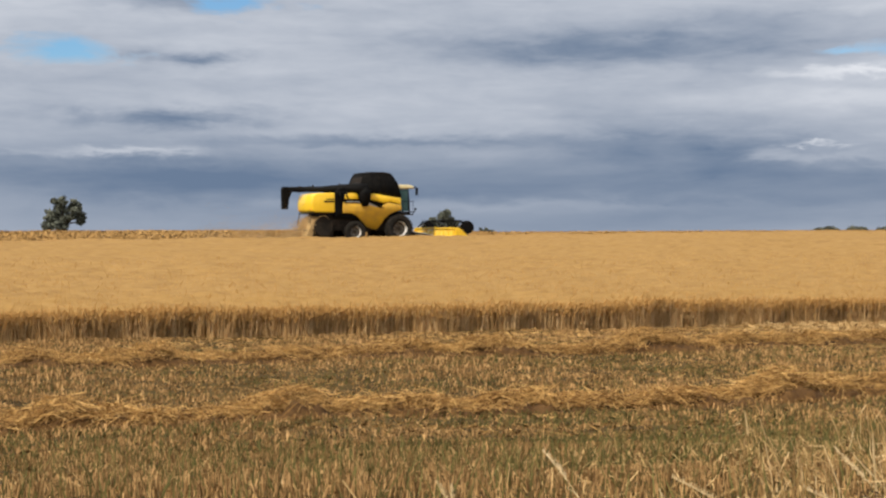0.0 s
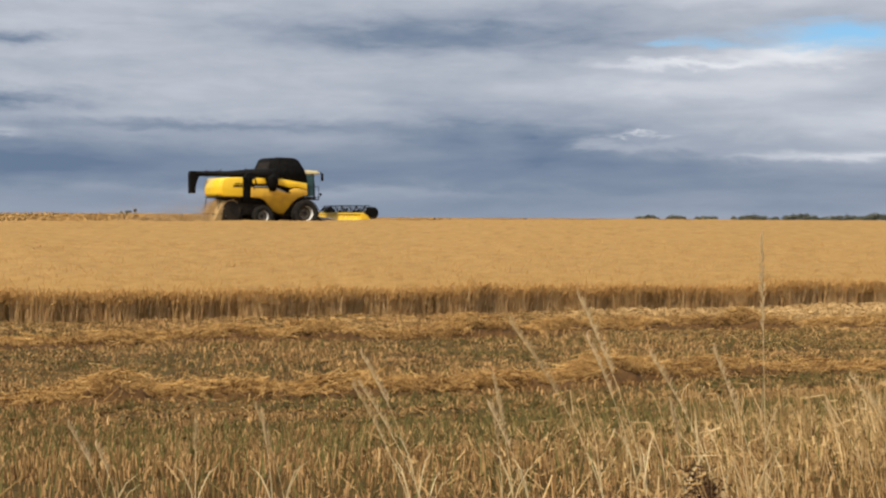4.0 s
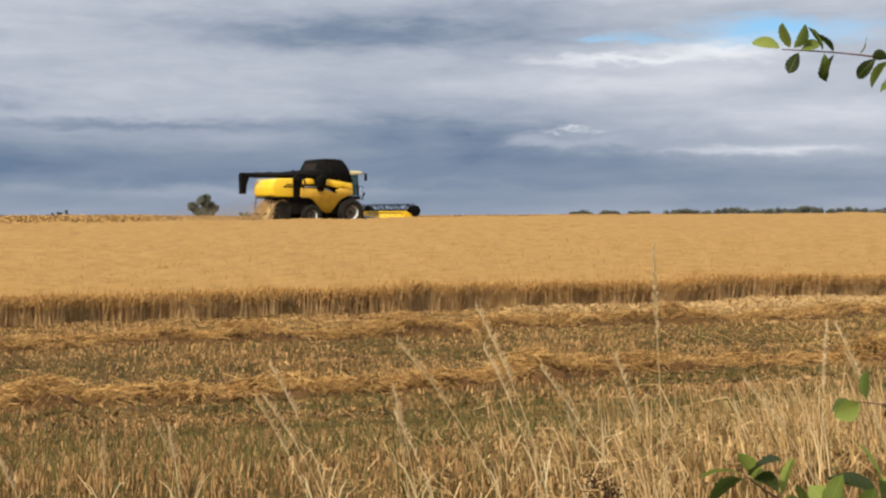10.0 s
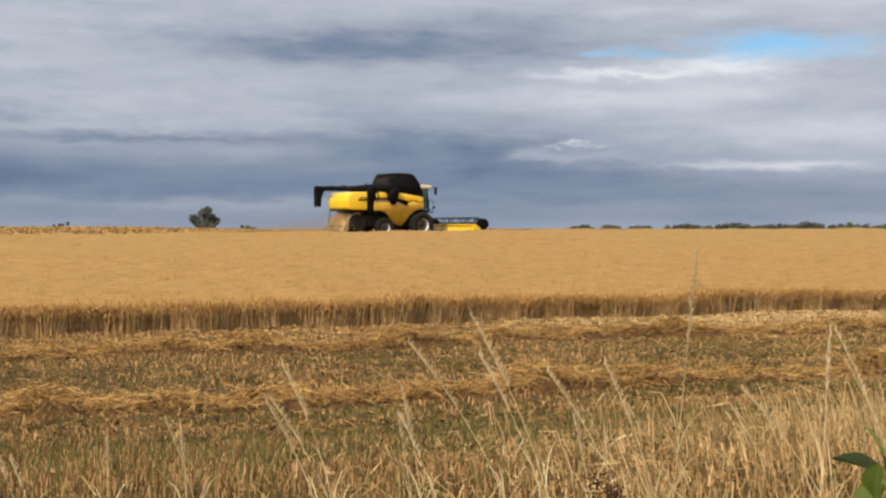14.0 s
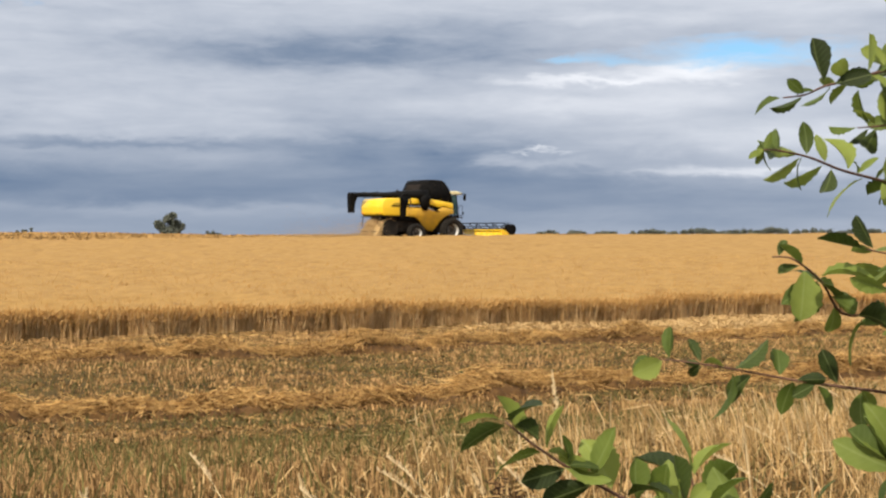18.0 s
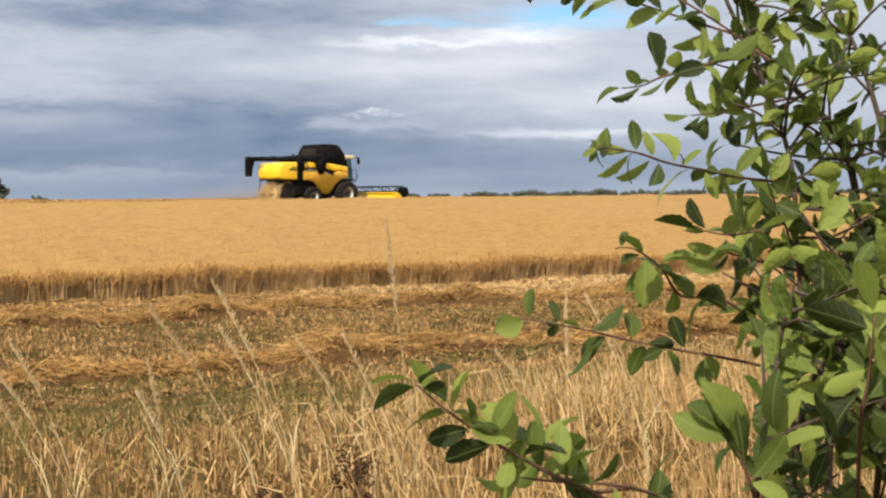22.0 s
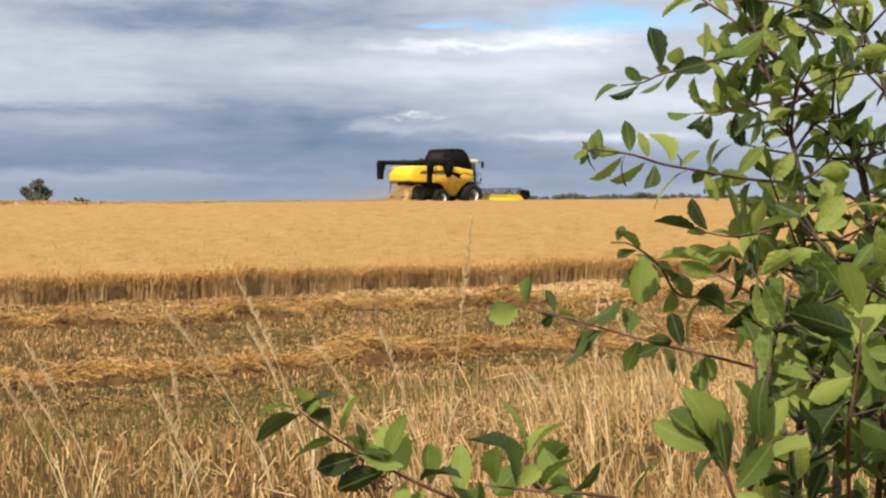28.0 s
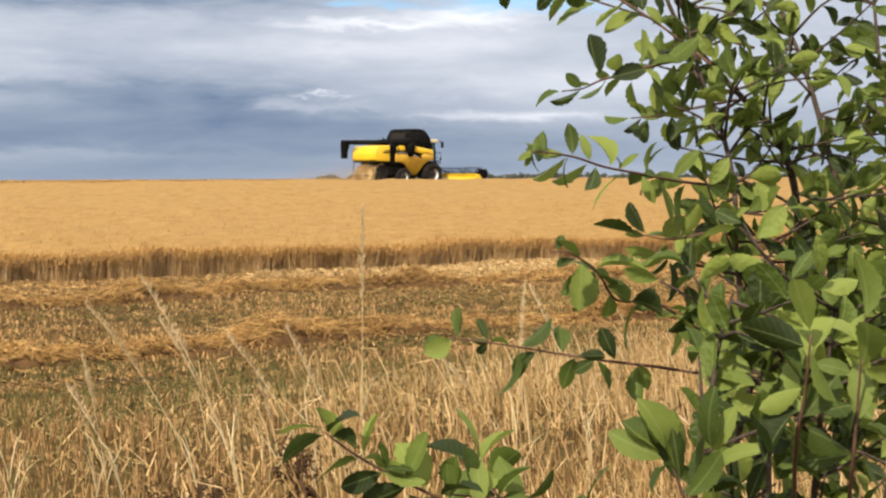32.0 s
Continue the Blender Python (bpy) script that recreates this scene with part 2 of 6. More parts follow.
M = dict(
    soil=material("stubble_soil", ((0.30, (0.040, 0.025, 0.007)), (0.70, (0.125, 0.078, 0.022)), (0.50, (0.074, 0.047, 0.012))), 0.95, 1.3, 10, bump=0.8, bump_scale=22),
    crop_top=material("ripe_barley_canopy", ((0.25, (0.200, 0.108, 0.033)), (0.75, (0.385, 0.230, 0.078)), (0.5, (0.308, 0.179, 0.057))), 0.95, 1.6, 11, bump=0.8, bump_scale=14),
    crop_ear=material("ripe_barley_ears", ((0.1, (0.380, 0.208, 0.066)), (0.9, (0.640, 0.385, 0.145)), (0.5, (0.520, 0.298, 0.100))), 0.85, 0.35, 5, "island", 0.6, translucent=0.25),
    crop_stem=material("ripe_barley_stems", ((0.1, (0.320, 0.180, 0.068)), (0.9, (0.780, 0.560, 0.310)), (0.5, (0.570, 0.355, 0.150))), 0.8, 3.0, 5, "island", 0.6, translucent=0.25),
    stubble=material("stubble_stems", ((0.15, (0.100, 0.057, 0.020)), (0.85, (0.700, 0.430, 0.190)), (0.5, (0.335, 0.194, 0.077))), 0.85, 1.5, 8, "island", 0.6, translucent=0.1),
    litter=material("trodden_litter", ((0.05, (0.035, 0.020, 0.005)), (0.95, (0.217, 0.120, 0.037)), (0.5, (0.093, 0.051, 0.015))), 0.9, 0.5, 5, "island", 0.6),
    weeds=material("green_weed_blades", ((0.1, (0.070, 0.062, 0.019)), (0.9, (0.200, 0.176, 0.058)), (0.5, (0.124, 0.110, 0.035))), 0.8, 0.6, 4, "island", 0.6, translucent=0.2),
    # dark noise patches paint the shaded hollows of the windrows into the straw
    straw=material("straw", ((0.30, (0.110, 0.052, 0.017)), (0.70, (0.760, 0.480, 0.180)), (0.48, (0.430, 0.240, 0.078))), 0.7, 1.7, 7, "island", 0.42, translucent=0.1),
    pale_straw=material("pale_bleached_straw", ((0.2, (0.30, 0.185, 0.078)), (0.8, (0.68, 0.47, 0.225)), (0.5, (0.50, 0.325, 0.138))), 0.75, 1.2, 6, "island", 0.5, translucent=0.1),
    # dark brown with the shade under overhanging straw put into the colour
    shade_toned_straw_bed=material("shade_toned_straw_bed", ((0.3, (0.042, 0.020, 0.008)), (0.7, (0.150, 0.078, 0.026))), 0.9, 7, 8, bump=1.0, bump_scale=40),
    dry_grass=material("dry_verge_grass", ((0.05, (0.120, 0.075, 0.028)), (0.95, (0.920, 0.700, 0.400)), (0.5, (0.555, 0.350, 0.138))), 0.8, 0.9, 5, "island", 0.6, translucent=0.2),
    thatch=material("matted_dead_grass", ((0.05, (0.110, 0.072, 0.026)), (0.95, (0.580, 0.392, 0.183)), (0.5, (0.325, 0.207, 0.082))), 0.9, 0.9, 5, "island", 0.6),
    seed=material("grass_seed_heads", ((0.2, (0.50, 0.36, 0.18)), (0.8, (0.74, 0.57, 0.34))), 0.8, 30, 4, "piece", 0.5, translucent=0.25),
    stalk=material("grass_stalk_stems", ((0.2, (0.44, 0.33, 0.17)), (0.8, (0.66, 0.52, 0.30))), 0.7, 20, 4, "piece", 0.5),
    dead=material("dead_brown_weed", ((0.3, (0.032, 0.017, 0.009)), (0.7, (0.105, 0.056, 0.030))), 0.9, 40, 5),
    leaf=material("shrub_leaves", ((0.15, (0.026, 0.040, 0.007)), (0.85, (0.265, 0.315, 0.060)), (0.5, (0.108, 0.152, 0.024))), 0.5, 2.5, 3, "piece", 0.8, bump=0.3, bump_scale=220, translucent=0.40, veins=True),
    leaf_joined=material("shrub_inner_leaves", ((0.15, (0.026, 0.040, 0.007)), (0.85, (0.265, 0.315, 0.060)), (0.5, (0.108, 0.152, 0.024))), 0.5, 2.5, 3, "island", 0.8, bump=0.3, bump_scale=220, translucent=0.40, veins=True),
    bark=material("shrub_bark", ((0.3, (0.045, 0.032, 0.022)), (0.7, (0.112, 0.080, 0.060))), 0.75, 60, 6, bump=0.5, bump_scale=180),
    shoot=material("red_young_bark", ((0.3, (0.075, 0.037, 0.026)), (0.7, (0.160, 0.085, 0.060))), 0.6, 60, 5),
    # leaf green lifted towards grey: distance haze is mixed into the colour
    tree_leaf=material("hazed_far_tree_leaves", ((0.1, (0.080, 0.088, 0.070)), (0.9, (0.170, 0.175, 0.135)), (0.5, (0.120, 0.128, 0.100))), 0.8, 0.5, 4, "island", 0.6),
    tree_bark=material("far_tree_bark", ((0.3, (0.05, 0.04, 0.03)), (0.7, (0.11, 0.09, 0.07))), 0.9, 3, 4),
    yellow=material("yellow_paint", ((0.30, (0.78, 0.48, 0.015)), (0.75, (0.90, 0.60, 0.026)), (0.5, (0.86, 0.55, 0.019))), 0.38, 1.2, 7, coat=0.25, bump=0.03, bump_scale=9),
    yellow_dusty=material("dusty_yellow_paint", ((0.3, (0.52, 0.30, 0.045)), (0.7, (0.74, 0.44, 0.028))), 0.5, 2.0, 8),
    black=material("black_sheet_metal", ((0.3, (0.0025, 0.0025, 0.003)), (0.7, (0.007, 0.0065, 0.006))), 0.65, 2.2, 7, bump=0.05, bump_scale=12),
    mesh=material("black_tank_mesh", ((0.35, (0.0025, 0.0025, 0.003)), (0.65, (0.008, 0.007, 0.006))), 0.85, 4, 8, bump=0.4, bump_scale=55),
    dark=material("dusty_dark_steel", ((0.3, (0.010, 0.009, 0.008)), (0.7, (0.045, 0.034, 0.024))), 0.75, 3, 8, bump=0.3, bump_scale=25),
    rubber=material("tyre_rubber", ((0.3, (0.010, 0.010, 0.010)), (0.7, (0.035, 0.029, 0.023))), 0.9, 5, 7, bump=0.2, bump_scale=40),
    white=material("white_wheel_paint", ((0.3, (0.72, 0.70, 0.64)), (0.7, (0.88, 0.87, 0.84))), 0.5, 3, 6),
    grey=material("grey_decal", ((0.3, (0.30, 0.30, 0.30)), (0.7, (0.45, 0.45, 0.44))), 0.5, 3, 5),
    steel=material("worn_steel", ((0.3, (0.22, 0.21, 0.20)), (0.7, (0.42, 0.41, 0.39))), 0.45, 6, 6, metal=0.8),
    cream=material("cream_cab_roof", ((0.3, (0.62, 0.52, 0.27)), (0.7, (0.76, 0.68, 0.42))), 0.5, 2.5, 7),
    amber=material("amber_beacon_lens", ((0.3, (0.80, 0.25, 0.02)), (0.7, (0.9, 0.36, 0.04))), 0.3, 6, 3),
    lamp=material("lamp_lens", ((0.3, (0.7, 0.7, 0.68)), (0.7, (0.85, 0.85, 0.83))), 0.2, 6, 3),
    far_stubble=material("far_pale_stubble", ((0.1, (0.298, 0.168, 0.060)), (0.9, (0.509, 0.318, 0.132)), (0.5, (0.421, 0.249, 0.092))), 0.9, 0.12, 6, "island", 0.12),
    rust=material("brown_dusty_screen", ((0.3, (0.010, 0.008, 0.007)), (0.7, (0.028, 0.021, 0.016))), 0.8, 5, 7),
    disc=material("dark_wheel_disc", ((0.3, (0.05, 0.042, 0.034)), (0.7, (0.16, 0.135, 0.11))), 0.8, 4, 7),
    dust=material("drifting_dust", ((0.1, (0.36, 0.235, 0.115)), (0.9, (0.54, 0.37, 0.20))), 0.95, 2, 4, "island", 0.6, translucent=0.3),
    chaff=material("flying_chaff", ((0.1, (0.52, 0.35, 0.16)), (0.9, (0.74, 0.54, 0.29))), 0.9, 2, 4, "island", 0.6, translucent=0.3),
)


def glass_material():
    m = bpy.data.materials.new("tinted_cab_glass")
    m.use_nodes = True
    nt = m.node_tree
    b = nt.nodes["Principled BSDF"]
    n = nt.nodes.new("ShaderNodeTexNoise")
    n.inputs["Scale"].default_value = 3.0
    r = nt.nodes.new("ShaderNodeValToRGB")
    r.color_ramp.elements[0].color, r.color_ramp.elements[1].color = (0.10, 0.22, 0.22, 1), (0.17, 0.32, 0.32, 1)
    nt.links.new(n.outputs["Fac"], r.inputs[0])
    nt.links.new(r.outputs[0], b.inputs["Base Color"])
    b.inputs["Roughness"].default_value, b.inputs["Transmission Weight"].default_value, b.inputs["IOR"].default_value = 0.05, 0.55, 1.3
    return m


M["glass"] = glass_material()
for _k, _v in (("black", 0.08), ("mesh", 0.08), ("leaf", 0.3), ("leaf_joined", 0.3)):
    M[_k].node_tree.nodes["Principled BSDF"].inputs["Specular IOR Level"].default_value = _v


# ---- building helpers ----
def mesh_object(name, verts, faces, mat, parent=None, label="", smooth=False):
    me = bpy.data.meshes.new(name)
    me.from_pydata(verts, [], faces)
    me.update()
    if smooth:
        me.polygons.foreach_set("use_smooth", [True] * len(me.polygons))
    me.materials.append(mat)
    ob = new(name, me)
    if parent is not None:
        ob.parent = parent
    if label:
        ob["label"] = label
    return ob


def array_object(name, v, tri, mat, smooth=False):
    """One mesh from arrays of points and triangles."""
    me = bpy.data.meshes.new(name)
    v, tri = np.asarray(v, np.float32).reshape(-1, 3), np.asarray(tri, np.int32).reshape(-1, 3)
    me.vertices.add(len(v))
    me.vertices.foreach_set("co", v.ravel())
    me.loops.add(len(tri) * 3)
    me.loops.foreach_set("vertex_index", tri.ravel())
    me.polygons.add(len(tri))
    me.polygons.foreach_set("loop_start", np.arange(0, len(tri) * 3, 3, dtype=np.int32))
    me.polygons.foreach_set("loop_total", np.full(len(tri), 3, np.int32))
    if smooth:
        me.polygons.foreach_set("use_smooth", np.ones(len(tri), bool))
    me.update(calc_edges=True)
    me.materials.append(mat)
    return new(name, me)


def part(name, bm, mat, parent, label="", smooth=False):
    me = bpy.data.meshes.new(name)
    bmesh.ops.recalc_face_normals(bm, faces=bm.faces)
    bm.to_mesh(me)
    bm.free()
    if smooth:
        me.polygons.foreach_set("use_smooth", [True] * len(me.polygons))
    me.materials.append(mat)
    ob = new(name, me)
    ob.parent = parent
    if label:
        ob["label"] = label
    return ob


def spikes(base, tip, r0, r1, sides=3):
    """Tapered three-sided stems from arrays of foot and tip points: points and triangles."""
    n = len(base)
    ax = tip - base
    ax /= np.linalg.norm(ax, axis=1, keepdims=True) + 1e-9
    ref = np.where(np.abs(ax[:, 2:3]) < 0.9, np.array([[0, 0, 1.0]]), np.array([[1.0, 0, 0]]))
    s = np.cross(ax, ref)
    s /= np.linalg.norm(s, axis=1, keepdims=True) + 1e-9
    b = np.cross(ax, s)
    spin = rng.random(n) * 6.283
    v = np.empty((n, 2 * sides, 3))
    for k in range(sides):
        a = spin + 6.28319 * k / sides
        off = np.cos(a)[:, None] * s + np.sin(a)[:, None] * b
        v[:, k] = base + off * np.reshape(r0, (-1, 1))
        v[:, sides + k] = tip + off * np.reshape(r1, (-1, 1))
    tri = []
    for k in range(sides):
        j = (k + 1) % sides
        tri += [[k, j, sides + j], [k, sides + j, sides + k]]
    t = np.array(tri)[None] + (np.arange(n) * 2 * sides)[:, None, None]
    return v.reshape(-1, 3), t.reshape(-1, 3)


def blades(base, tip, r0, r1):
    """Flat narrow leaves from foot to tip, each turned its own way: points and triangles."""
    n = len(base)
    a = rng.random(n) * 6.283
    side = np.stack([np.cos(a), np.sin(a), rng.normal(0, 0.3, n)], -1)
    v = np.stack([base - side * np.reshape(r0, (-1, 1)), base + side * np.reshape(r0, (-1, 1)), tip + side * np.reshape(r1, (-1, 1)), tip - side * np.reshape(r1, (-1, 1))], 1)
    i = (np.arange(n) * 4)[:, None]
    return v.reshape(-1, 3), np.concatenate([i + [[0, 1, 2]], i + [[0, 2, 3]]])


def stack(pieces):
    """Joins lists of (points, triangles)."""
    vs, ts, off = [], [], 0
    for v, t in pieces:
        vs.append(v)
        ts.append(t + off)
        off += len(v)
    return np.concatenate(vs), np.concatenate(ts)


rng = np.random.default_rng(5)

# ---- the lie of the land ----
# U runs along the crop rows (58 degrees east of +y), V across them, away from the verge.
ROW = radians(58.0)
UX, UY = math.sin(ROW), math.cos(ROW)
VX, VY = -UY, UX
LAND_V = np.array([-4000, -60, -6, 0, 1, 2.5, 4, 6, 9, 12, 17, 25, 31, 45, 60, 75, 93, 112, 135, 165, 250, 400, 1000, 4000.0])
LAND_Z = np.array([-9, -2.0, -1.15, -0.92, -0.82, -0.66, -0.72, -0.98, -1.35, -1.65, -1.98, -2.08, -2.10, -1.85, -1.55, -1.18, -0.80, -0.52, -0.36, -0.75, -1.8, -4, -16, -60.0]) + EYE
CROP_V0, CROP_H = 29.6, 0.52
CUT_V, CUT_SLOPE = 89.9, 0.108    # near edge of the strip that the combine cuts


def uv(x, y):
    return x * UX + y * UY, x * VX + y * VY


def xy(u, v):
    return u * UX + v * VX, u * UY + v * VY


def land(u, v):
    """Height of the ground; works on arrays."""
    u, v = np.asarray(u, float), np.asarray(v, float)
    z = np.interp(v, LAND_V, LAND_Z)
    s = np.clip((v - 60) / 40, 0, 1) * np.clip((200 - v) / 60, 0, 1)
    z = z + s * 0.0045 * np.clip(u - 24, -40, 60)
    z = z + np.clip((v - 95) / 35, 0, 1) * np.clip((400 - v) / 200, 0, 1) * np.interp(u, [-5, 36, 50], [0.35, 0.30, 0.04])
    z = z + 0.025 * np.sin(u * 0.9 + 1.3 * np.sin(v * 0.37)) * np.clip((v - 2) / 10, 0, 1) * (v < 200)
    return z + 0.02 * np.sin(u * 2.1 + v * 1.7) * np.sin(v * 1.9 - u * 0.6) * (np.abs(v) < 60)


def points_on(u, v, lift=0.0):
    x, y = xy(u, v)
    return np.stack([x, y, land(u, v) + lift], -1)


def grid_sheet(us, vs, height):
    uu, vv = np.meshgrid(us, vs, indexing="ij")
    x, y = xy(uu, vv)
    pts = np.stack([x, y, height(uu, vv)], -1).reshape(-1, 3)
    n, m = len(us), len(vs)
    i = (np.arange(n - 1)[:, None] * m + np.arange(m - 1)[None]).ravel()
    tri = np.concatenate([np.stack([i, i + m, i + m + 1], 1), np.stack([i, i + m + 1, i + 1], 1)])
    return pts, tri


def build_ground():
    us = np.concatenate([[-4000, -1500, -600, -250, -120, -60, -30, -15], np.arange(-8, 46, 0.35), np.arange(46, 140, 3.0), [150, 200, 300, 600, 1500, 4000]])
    vs = np.concatenate([[-4000, -1500, -500, -200, -80, -40, -20, -10], np.arange(-6, 34, 0.3), np.arange(34, 170, 3.0), [180, 210, 250, 320, 400, 600, 1000, 2000, 4000]])
    v, t = grid_sheet(us, vs, land)
    tagged(array_object("ground", v, t, M["soil"], True), "brown stubble field soil with chaff, rising to a low crest", "ground", kind="structure")


build_ground()


# ---- standing crop ----
def crop_height(u, v):
    n = np.sin(u * 0.8 + 2 * np.sin(v * 0.21)) * np.sin(v * 0.55 + u * 0.13)
    return CROP_H + 0.03 * n + 0.0042 * np.clip(v - 45, 0, 45) * np.interp(u, [0, 24, 50], [0.0, 0.4, 1.0])


def far_edge(u):
    return CUT_V + CUT_SLOPE * (u - 24.0)


def build_crop():
    us = np.concatenate([np.arange(-12, 50, 0.25), np.arange(50, 150, 1.0)])
    fr = np.concatenate([np.linspace(0, 0.12, 40), np.linspace(0.13, 1, 70)])
    uu, ff = np.meshgrid(us, fr, indexing="ij")
    edge = CROP_V0 + 0.12 * np.sin(uu * 1.7) + 0.1 * np.sin(uu * 4.3 + 1) + 0.20
    vv = edge + ff * (far_edge(uu) - edge)
    rough = rng.normal(0, 1, uu.shape)
    z = land(uu, vv) + crop_height(uu, vv) - 0.07 + 0.022 * rough
    z[:, 0] -= 0.33 + rng.uniform(-0.10, 0.14, len(us))
    z[:, 1] -= 0.04 + rng.uniform(-0.03, 0.03, len(us))
    z[:, 2] -= 0.03
    z[:, -1] -= 0.3
    x, y = xy(uu, vv)
    pts = np.stack([x, y, z], -1).reshape(-1, 3)
    n, m = len(us), len(fr)
    i = (np.arange(n - 1)[:, None] * m + np.arange(m - 1)[None]).ravel()
    tri = np.concatenate([np.stack([i, i + m, i + m + 1], 1), np.stack([i, i + m + 1, i + 1], 1)])
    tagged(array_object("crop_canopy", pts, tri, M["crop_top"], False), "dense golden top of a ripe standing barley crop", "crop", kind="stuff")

    # stems and ears along the cut edge
    n = 19000
    u = rng.uniform(-10, 50, n)
    v = CROP_V0 + 0.12 * np.sin(u * 1.7) + 0.1 * np.sin(u * 4.3 + 1) + rng.random(n) ** 1.5 * 1.7
    keep = noise_keep(u, v, 0.5)
    front = rng.uniform(-10, 50, 16000)
    u = np.concatenate([u[keep], front])
    v = np.concatenate([v[keep], CROP_V0 + 0.12 * np.sin(front * 1.7) + 0.1 * np.sin(front * 4.3 + 1) + rng.random(16000) * 0.3])
    n = len(u)
    b = points_on(u, v)
    lean = rng.normal(0, 0.05, (n, 3)) * [1, 1, 0]
    h = crop_height(u, v) * rng.uniform(0.60, 1.0, n)
    h += 0.10 * np.exp(-((u - 14.6) / 0.5) ** 2) + 0.05 * np.exp(-((u - 23.0) / 0.8) ** 2)
    t = b + lean + np.stack([0 * h, 0 * h, h], -1)
    stems = spikes(b, t, rng.uniform(0.006, 0.013, n), np.full(n, 0.005))
    tagged(array_object("crop_edge_stems", *stems, M["crop_stem"]), "upright straw-coloured barley stems at the cut edge", "crop", kind="stuff")
    nod = rng.normal(0, 0.05, (n, 3)) + [0.03, 0.0, 0]
    mid = t + nod * 0.5 + [0, 0, 0.035]
    end = t + nod + np.stack([0 * h, 0 * h, rng.uniform(0.0, 0.07, n)], -1)
    ears = stack([spikes(t - [0, 0, 0.03], mid, np.full(n, 0.005), np.full(n, 0.013)), spikes(mid, end, np.full(n, 0.013), np.full(n, 0.003))])
    tagged(array_object("crop_edge_ears", *ears, M["crop_ear"]), "drooping golden barley ears at the cut edge", "crop", kind="stuff")

    # ears that stand out of the canopy, thinning with distance
    n = 17000
    f = rng.random(n) ** 2.2
    v = CROP_V0 + 0.2 + f * 30
    u = rng.random(n) * (v * 1.42 + 8) - 5
    ok = v < far_edge(u)
    u, v = u[ok], v[ok]
    n = len(u)
    h = crop_height(u, v)
    b = points_on(u, v) + np.stack([0 * h, 0 * h, h - 0.10], -1)
    t = b + rng.normal(0, 0.05, (n, 3)) * [1, 1, 0] + np.stack([0 * h, 0 * h, rng.uniform(0.07, 0.14, n)], -1)
    r = 0.006 + 0.00015 * (v - 31)
    tagged(array_object("crop_ears", *spikes(b, t, r, r * 0.4), M["crop_ear"]), "golden barley ears above the crop", "crop", kind="stuff")


def noise_keep(u, v, amount):
    """A ragged choice of points, thinner in some patches."""
    n = np.sin(u * 3.1 + 1.7 * np.sin(v * 2.3)) * np.sin(v * 3.7 + u * 1.1)
    return rng.random(len(u)) > amount * (0.6 + 0.8 * n)


build_crop()


